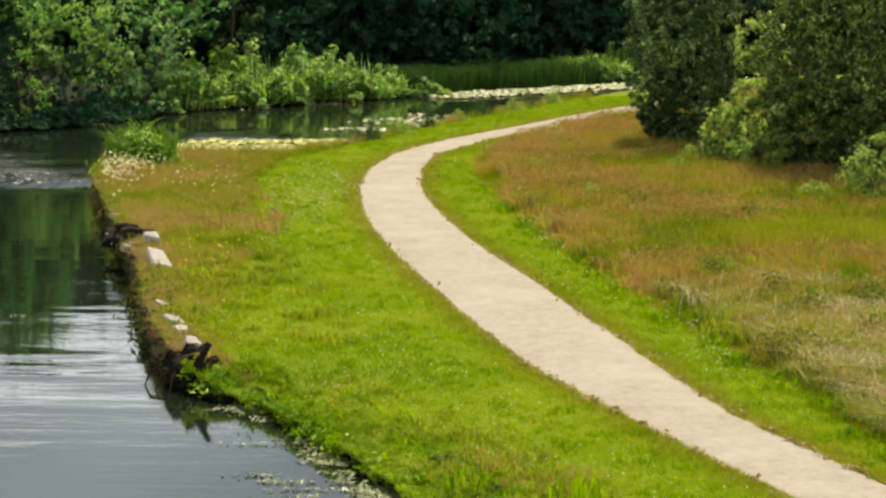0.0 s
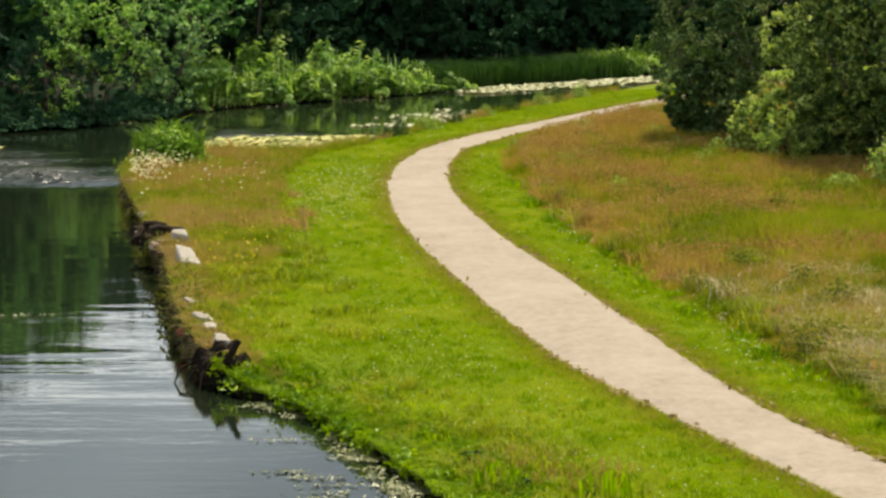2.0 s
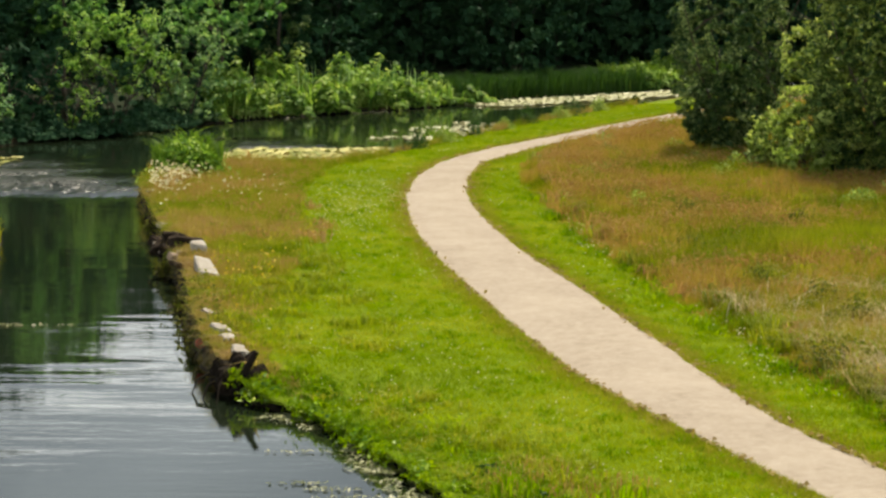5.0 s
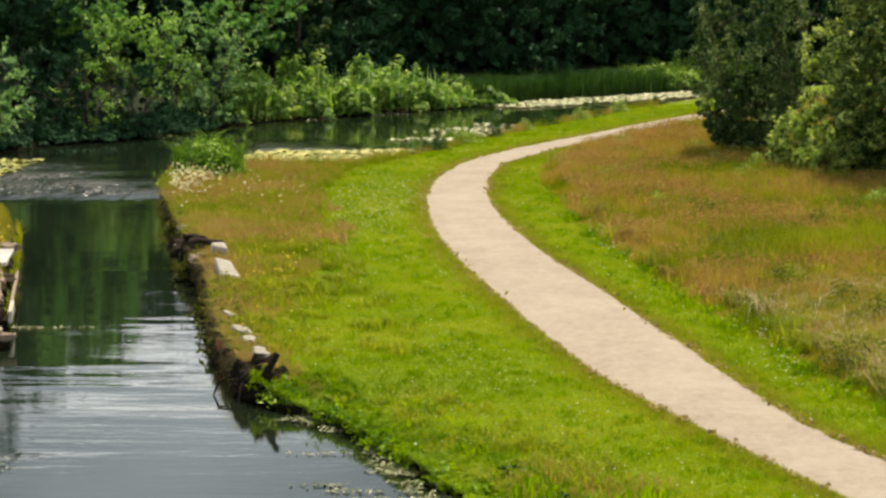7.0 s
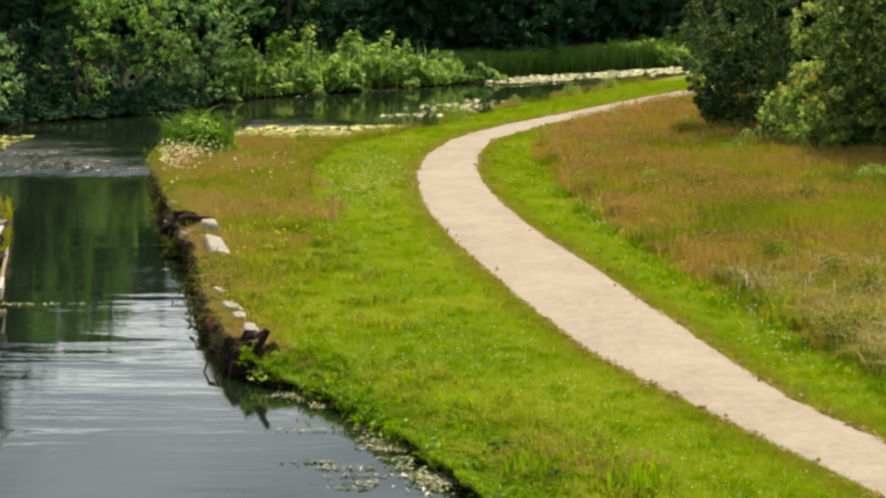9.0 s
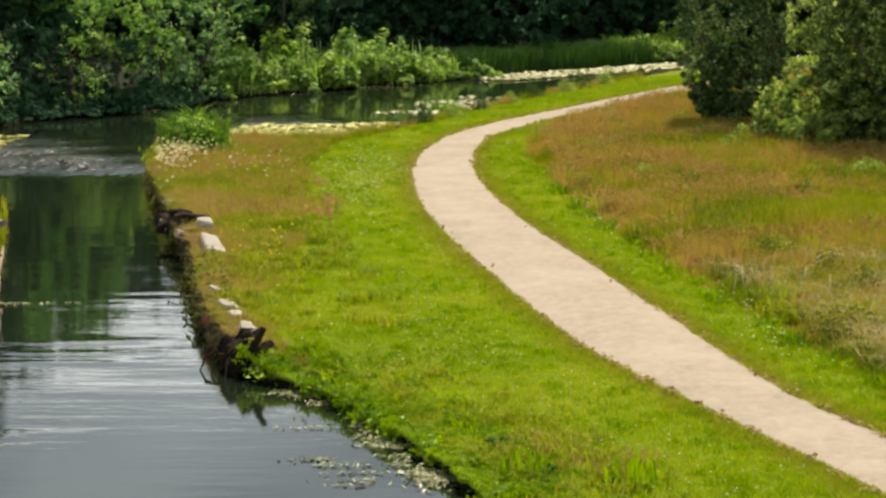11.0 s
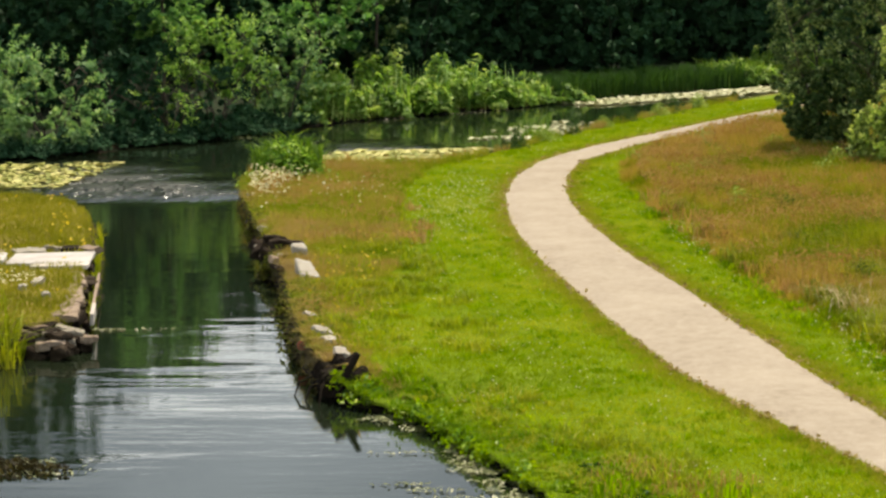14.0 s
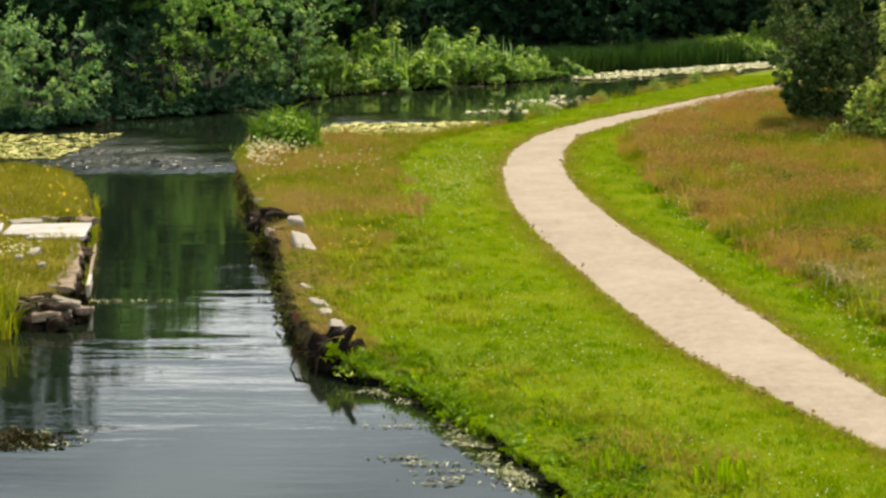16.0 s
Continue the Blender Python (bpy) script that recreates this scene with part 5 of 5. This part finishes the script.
reed_belt("reed_belt", [(6.6, 122.6), (8.9, 126.3), (12, 131)], 2.2, 600, 1.6, M_REED, "sunlit green reed belt at the canal bend", 62, 0.06, 0.4)
pads("lily_pads", 2600, [(-9.0, 82.8), (-4.2, 84.6), (-3.9, 91.3), (-9.3, 90.0)], M_LILY, 0.18, "yellowish water-lily pads floating beside the bank", 51, 0.0)
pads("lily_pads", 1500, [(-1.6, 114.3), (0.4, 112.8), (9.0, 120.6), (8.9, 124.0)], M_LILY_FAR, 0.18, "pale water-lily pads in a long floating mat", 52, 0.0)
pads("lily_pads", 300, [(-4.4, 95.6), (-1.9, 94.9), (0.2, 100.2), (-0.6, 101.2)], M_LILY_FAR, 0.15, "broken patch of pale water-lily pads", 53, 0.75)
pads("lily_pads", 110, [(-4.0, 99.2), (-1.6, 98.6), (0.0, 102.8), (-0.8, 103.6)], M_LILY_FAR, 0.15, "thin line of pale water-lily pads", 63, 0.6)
reed_clump("flag_iris", -2.0, 95.9, 0.55, 0.5, 120, 0.8, M_REED, "small yellow-green iris clump among lily pads", 64, 0.05, 0.5)
reed_clump("dock_stalks", -8.05, 83.4, 0.1, 0.25, 46, 1.0, M_SEED, "brown dock stalks beside floating lily pads", 65, 0.035, 0.2)
pads("lily_pads", 800, [(-19.3, 78.9), (-16.9, 78.3), (-16.4, 86.9), (-20.6, 86.0)], M_LILY, 0.16, "yellowish water-lily pads under an overhanging shrub", 54, 0.55)
def scum(name, n, corners, label, seed, wide=0.34, deep=0.2):
    """Tangled stems and leaf scraps lying on the water."""
    g = np.random.default_rng(seed)
    c = np.array(corners, float)
    m = max(6, n // 26)
    u, v = g.uniform(0, 1, (2, m))
    q = c[0] * ((1 - u) * (1 - v))[:, None] + c[1] * (u * (1 - v))[:, None] + c[2] * (u * v)[:, None] + c[3] * ((1 - u) * v)[:, None]
    k = g.integers(0, m, n)
    p = np.zeros((n, 3))
    p[:, :2] = q[k] + g.normal(size=(n, 2)) * np.array([wide, deep])
    p[:, 2] = 0.012 + 0.02 * g.uniform(size=n)
    nr = unit(g.normal(size=(n, 3)) * 0.22 + np.array([0, 0, 1.0]))
    return stuff(name, leaves_mesh(name, p, nr, 0.13, 0.035, M_WEED), label, "water plants")


reed_belt("wall_reeds", [(-10.2, 50.4), (-12.2, 61.9), (-13.1, 66.4)], 0.1, 260, 0.5, M_ISLAND, "yellow-green stalks growing along the foot of the wall", 60, 0.03, 0.4)
scum("floating_weed", 900, [(-1.0, 34.4), (-0.5, 34.0), (-1.95, 38.8), (-2.4, 39.0)], "pale straw-coloured weed matted along the near bank", 57, 0.16, 0.1)
scum("floating_weed", 220, [(-2.35, 39.0), (-2.05, 38.9), (-3.2, 41.2), (-3.5, 41.3)], "olive weed scraps along the near bank", 74, 0.14, 0.08)
scum("floating_weed", 130, [(-3.9, 41.0), (-3.3, 41.3), (-2.9, 41.1), (-3.3, 40.9)], "pale weed caught below a stump", 66, 0.2, 0.05)
scum("floating_weed", 150, [(-2.6, 34.6), (-1.2, 34.3), (-1.9, 37.6), (-3.6, 39.2)], "pale streaks of weed drifting on the canal", 67, 0.24, 0.06)
scum("floating_weed", 150, [(-9.4, 37.3), (-8.3, 36.7), (-7.9, 37.2), (-8.6, 38.0)], "tangled pale floating weed on open water", 58, 0.3, 0.14)
scum("floating_weed", 90, [(-10.5, 50.3), (-8.8, 50.35), (-8.8, 50.5), (-10.5, 50.5)], "thin line of scum across the narrows", 59, 0.3, 0.06)
weed_clump(-8.85, 37.25, 0.6, 0.1, M_DEAD, "dark tangled raft of water weed on the canal", 392, 0.13, 200, 0.0)
weed_clump(-8.3, 37.05, 0.4, 0.1, M_DEAD, "dark tip of a weed raft on the canal", 393, 0.12, 90, 0.0)
scum("shore_scum", 150, [(-15.2, 95.2), (-13.6, 97.6), (-13.3, 97.9), (-14.9, 95.0)], "pale scum along the far waterline", 68, 0.5, 0.12)
scum("shore_scum", 120, [(-10.6, 103.2), (-10.0, 104.1), (-7.2, 107.2), (-7.4, 106.8)], "pale scraps below the waterside plants", 69, 0.5, 0.14)
scum("shore_scum", 130, [(-6.2, 108.2), (-5.8, 108.7), (-3.0, 111.2), (-3.2, 110.8)], "pale scraps at the foot of the waterside plants", 70, 0.5, 0.14)


# ---- walls, stones and timbers ----
def along(line, lo, hi):
    s = smooth_line(line, 0.05)
    return s[(s[:, 1] > lo) & (s[:, 1] < hi)]


BLOCKS = []
for k, (w, d, h) in enumerate([(0.62, 0.34, 0.19), (0.48, 0.36, 0.19), (0.74, 0.33, 0.19), (0.55, 0.38, 0.17)]):
    bm = block((w, d, h), 0.018, 0.02, k)
    me = bpy.data.meshes.new("stone")
    bm.to_mesh(me)
    bm.free()
    BLOCKS.append((w, me))


def stone_wall(name, line, lo, hi, courses, base, inland, mat, label, seed, side, slope=0.03):
    """Rough courses that follow the waterline, with stones slipped and missing."""
    r = random.Random(seed)
    thing = tagged(new(name), label, "wall", kind="structure")
    s = along(line, lo, hi)
    meshes = []
    for w, me in BLOCKS:
        c = me.copy()
        c.materials.clear()
        c.materials.append(mat)
        meshes.append((w, c))
    for j in range(courses):
        i = r.randrange(0, 6)
        while i < len(s) - 18:
            w, me = meshes[r.randrange(4)]
            step = max(1, int(w / 0.05) + 1)
            i2 = min(i + step, len(s) - 1)
            m, t = (s[i] + s[i2]) / 2, s[i2] - s[i]
            n = np.array([t[1], -t[0]]) / max(np.hypot(*t), 1e-6) * side
            i = i2
            if r.random() < (0.5 if j == courses - 1 else 0.22):
                continue
            q = m + n * (inland - 0.06 + slope * j + r.uniform(-0.11, 0.09))
            under("stone", me, thing, place=pose(q[0], q[1], base + 0.2 * j + r.uniform(-0.04, 0.03), r.uniform(-8, 8), r.uniform(-8, 8), math.degrees(math.atan2(t[1], t[0])) + r.uniform(-9, 9)))
    return thing


def loose(name, x, y, z, size, mat, label, category, turn=(0, 0, 0), seed=1, wobble=0.03, group="", hewn=False):
    ob = part(name, block(size, min(size) * 0.12, wobble, seed) if hewn or mat in (M_PLANK, M_TIMBER) else rough_block(size, seed, 0.17), mat)
    ob.matrix_basis = pose(x, y, z, *turn)
    return tagged(ob, label, category, group)


stone_wall("canal_wall_east", BANK, 43.4, 70, 3, -0.14, 0.27, M_BRICK, "dark broken stone wall at the canal's edge", 3, 1, 0.05)
stone_wall("canal_wall_west", FAR_BANK, 49.2, 57.5, 3, -0.12, 0.22, M_BRICK, "dark stone wall of the old canal narrows", 4, -1)
# coping along the west side of the narrows
for k, (y, w, d) in enumerate([(49.2, 0.5, 0.9), (50.2, 0.42, 1.05), (51.35, 0.36, 1.2), (52.6, 0.3, 1.2), (53.8, 0.3, 1.1), (54.9, 0.26, 1.0)]):
    x = float(edge(FAR_BANK, y)) - 0.3 - 0.04 * (k % 2)
    loose("coping_stone", x, y, LAND - 0.13, (w, d, 0.15), M_COPING, "worn brown coping stone at the canal's edge", "stone", (0, 0, 9.5 + 3 * (k % 3)), 40 + k, 0.025, "coping of the narrows")
loose("edge_rail", -10.62, 53.0, LAND - 0.2, (0.06, 6.2, 0.08), M_COPING, "long weathered timber rail along the wall's foot", "rail", (0, 0, 9.6), 62, 0.01)
loose("edge_plank", -10.13, 50.2, 0.26, (0.08, 1.5, 0.24), M_PLANK, "pale weathered plank bolted along the wall", "plank", (0, 0, 9.3), 60, 0.006)
# pale slabs across the west side
loose("concrete_slab", -12.45, 57.1, LAND - 0.03, (1.9, 1.7, 0.12), M_SLAB, "long pale concrete slab set flush in the grass", "slab", (0, 0, 5), 70, 0.03, "", True)
loose("concrete_slab", -14.3, 57.2, LAND - 0.05, (1.5, 1.5, 0.15), M_SLAB, "pale concrete slab half sunk in the grass", "slab", (0, 0, 9), 72, 0.03, "", True)
loose("plank", -12.0, 55.9, LAND - 0.01, (1.3, 0.5, 0.09), M_PLANK, "grey timber plank lying before a concrete slab", "plank", (0, 0, 4), 73, 0.015)
for k, (x, y, w, d, h) in enumerate([(-14.2, 58.6, 0.6, 0.7, 0.1), (-13.35, 58.7, 0.75, 0.8, 0.12), (-12.75, 58.9, 0.3, 0.6, 0.16), (-11.95, 58.9, 0.42, 0.6, 0.15)]):
    loose("edging_stone", x, y, LAND - 0.05, (w, d, h), (M_COPING, M_PALE, M_STONE)[k % 3], "broken weathered stone behind a concrete slab", "stone", (0, 0, 7 + 19 * k), 75 + k, 0.07, "edging behind the slab")
loose("rotten_beam", -12.35, 58.7, LAND - 0.03, (0.42, 0.5, 0.15), M_TIMBER, "dark timber stub in a gap between stones", "timber", (0, 0, 6), 78, 0.02)
for k, (x, y, w, d) in enumerate([(-11.95, 53.4, 0.16, 0.9), (-12.1, 52.6, 0.14, 0.5), (-11.4, 51.6, 0.2, 0.3)]):
    loose("sunken_stone", x, y, LAND - 0.02, (w, d, 0.12), M_PALE, "pale stone half sunk in rough grass", "stone", (0, 5, 12 * k), 220 + k, 0.03, "stones in the western bank")
r = random.Random(23)
for k in range(34):
    level = 0 if k < 15 else 1 if k < 26 else 2
    x, y = -9.75 - r.uniform(0, 1.75) * (1 - 0.15 * level), 47.7 + r.uniform(-0.9, 1.0) * (1 - 0.25 * level)
    w = r.uniform(0.3, 0.55)
    # dark stone, all of the bottom level, also stands for shadows in the heap
    loose("rubble_stone", x, y, -0.02 + 0.19 * level, (w * (1 + 0.15 * level), w * r.uniform(0.6, 0.8), r.uniform(0.15, 0.24) * (1 - 0.25 * level)), M_BRICK if level == 0 or k % 2 == 0 else M_COPING if k % 4 < 3 else M_STONE,
          "tumbled angular building stone at the wall's end", "stone", (r.uniform(-16, 16), r.uniform(-16, 16), r.uniform(-50, 50)), 80 + k, 0.05, "rubble at the wall's end")
# east side: a small stone-lined recess, its shaded inside made as a black board
loose("coping_stone", -6.74, 57.35, LAND - 0.07, (0.32, 0.5, 0.38), M_PALE, "pale square stone beside a dark recess", "stone", (4, 6, 14), 91, 0.05, "", True)
loose("lintel_stone", -7.05, 58.3, LAND + 0.24, (0.62, 0.34, 0.07), M_BRICK, "dark weathered lintel stone over a dark recess", "stone", (0, 6, 4), 95, 0.03)
loose("sill_stone", -6.95, 57.4, LAND + 0.01, (0.5, 0.3, 0.09), M_PALE, "pale sill stone in front of a dark recess", "stone", (0, 0, 4), 99, 0.03)
loose("jamb_stone", -7.38, 58.3, LAND - 0.04, (0.2, 0.4, 0.36), M_BRICK, "dark stone beside a recess in the bank", "stone", (0, 0, 8), 98, 0.03)
loose("coping_stone", -6.2, 54.1, LAND - 0.06, (0.42, 1.0, 0.24), M_PALE, "pale flat stone sunk in the canal bank", "stone", (13, 5, 14), 92, 0.09, "", True)
for k, (x, y, z, w) in enumerate([(-7.78, 59.3, 0.28, 0.58), (-7.55, 58.5, 0.36, 0.44), (-7.95, 60.2, 0.32, 0.56), (-7.6, 59.4, 0.56, 0.46)]):
    loose("dark_boulder", x, y, z, (w, w * 0.9, 0.28), M_BRICK, "dark mossy boulder heaped at the wall's edge", "stone", (8, 6, 25 * k), 110 + k, 0.05, "boulders beside the recess")
# thin light stones added to draw the sunlit left edges of the boulders
loose("wall_stone", -7.98, 59.4, 0.46, (0.08, 0.16, 0.13), M_STONE, "light stone added as the lit edge of a dark boulder", "stone", (0, 10, 20), 118, 0.03)
loose("wall_stone", -7.78, 58.5, 0.36, (0.08, 0.2, 0.14), M_STONE, "light stone added as the lit edge of a lower boulder", "stone", (0, 14, 5), 119, 0.03)
# black board added as the shade inside the recess
loose("rotten_beam", -7.0, 58.3, LAND - 0.02, (0.6, 0.16, 0.3), M_TIMBER, "black board standing in for a stone recess's shaded inside", "timber", (0, 0, 4), 94, 0.02)
for k, (x, y, w, d) in enumerate([(-4.42, 43.85, 0.22, 0.9), (-4.78, 45.2, 0.2, 0.6), (-5.0, 46.2, 0.22, 0.8), (-5.45, 48.2, 0.16, 0.5), (-7.25, 57.0, 0.16, 0.5), (-7.0, 55.6, 0.16, 0.5), (-8.25, 62.8, 0.2, 0.4), (-9.6, 70.4, 0.25, 0.5)]):
    loose("coping_stone", x, y, LAND + (0.03 if k < 4 else -0.03), (w, d, 0.13), (M_PALE, M_PALE, M_PALE, M_STONE, M_COPING, M_BRICK, M_STONE, M_STONE)[k], "pale broken coping stone on the canal wall", "stone", (0, 6, 10 + 7 * k % 23), 96 + k, 0.03, "coping on the east wall")
# root stumps whose black colour fills in for the shaded hollow around them
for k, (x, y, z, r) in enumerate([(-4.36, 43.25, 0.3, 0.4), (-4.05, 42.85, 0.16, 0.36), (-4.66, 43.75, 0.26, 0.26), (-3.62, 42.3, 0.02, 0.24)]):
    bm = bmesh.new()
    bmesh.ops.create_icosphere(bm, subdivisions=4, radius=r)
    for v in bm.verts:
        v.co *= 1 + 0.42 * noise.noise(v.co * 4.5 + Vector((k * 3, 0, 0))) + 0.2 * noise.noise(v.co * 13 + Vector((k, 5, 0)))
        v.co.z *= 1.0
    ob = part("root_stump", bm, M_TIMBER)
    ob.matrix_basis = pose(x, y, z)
    tagged(ob, "rotting root stump, black for the shaded cavity in the bank", "stump", "stumps at the bank corner")
bm = bmesh.new()
tube(bm, [Vector((-4.4, 42.66, 0.12)), Vector((-4.22, 42.62, 0.46)), Vector((-4.0, 42.6, 0.86))], [0.075, 0.07, 0.055], 8)
tagged(part("leaning_post", bm, M_TIMBER), "dark leaning timber post over the water", "post")
for k, (x, y, dx, dy, h) in enumerate([(-4.9, 43.5, -0.3, -0.35, 0.3), (-4.6, 42.8, -0.06, -0.55, 0.34), (-4.75, 43.2, -0.2, -0.6, 0.25)]):
    bm = bmesh.new()
    tube(bm, [Vector((x, y, h)), Vector((x + dx * 0.7, y + dy * 0.4, h * 0.75)), Vector((x + dx, y + dy, -0.05))], [0.03, 0.024, 0.012], 6)
    tagged(part("fallen_branch", bm, M_TIMBER), "dark broken branch dipping into the canal", "branch")
bm = bmesh.new()
bmesh.ops.create_uvsphere(bm, u_segments=14, v_segments=9, radius=0.1)
ob = part("fishing_float", bm, M_RED, smooth=True)
ob.matrix_basis = pose(-5.42, 46.5, 0.34)
tagged(ob, "small red plastic ball caught in bank plants", "ball")


def build_clippings():
    g = np.random.default_rng(77)
    n = 2600
    y = 30 + 66 * g.uniform(0, 1, n) ** 1.4
    left = g.uniform(0, 1, n) < 0.45
    x = np.where(left, edge(PATH_L, y), edge(PATH_R, y)) + 0.07 * g.normal(size=n)
    k = g.uniform(-0.4, 1, n) < waves(x, y, 0.3, 3)
    p, d = standing(x[k], y[k], -0.045)
    stuff("dead_clippings", leaves_mesh("dead_clippings", p, unit(g.normal(size=p.shape) * 0.6 + np.array([0, 0, 1])), 0.10, 0.11, M_CLOD), "dry brown clippings along the path's edges", "litter")


    n = 70000
    y = 30 + 74 * g.uniform(0, 1, n) ** 1.3
    left = g.uniform(0, 1, n) < 0.5
    away = np.abs(g.normal(size=n)) * 0.26 * (1 + 0.6 * waves(0 * y, y, 0.5))
    x = np.where(left, edge(PATH_L, y) - away + 0.05, edge(PATH_R, y) + away - 0.05)
    p, d = standing(x, y)
    stuff("worn_verge", blades_mesh("worn_verge", p, g.uniform(0.04, 0.10, n), 0.024, 1.4, M_VERGE), "worn brownish grass along the path's edges", "grass")


build_clippings()
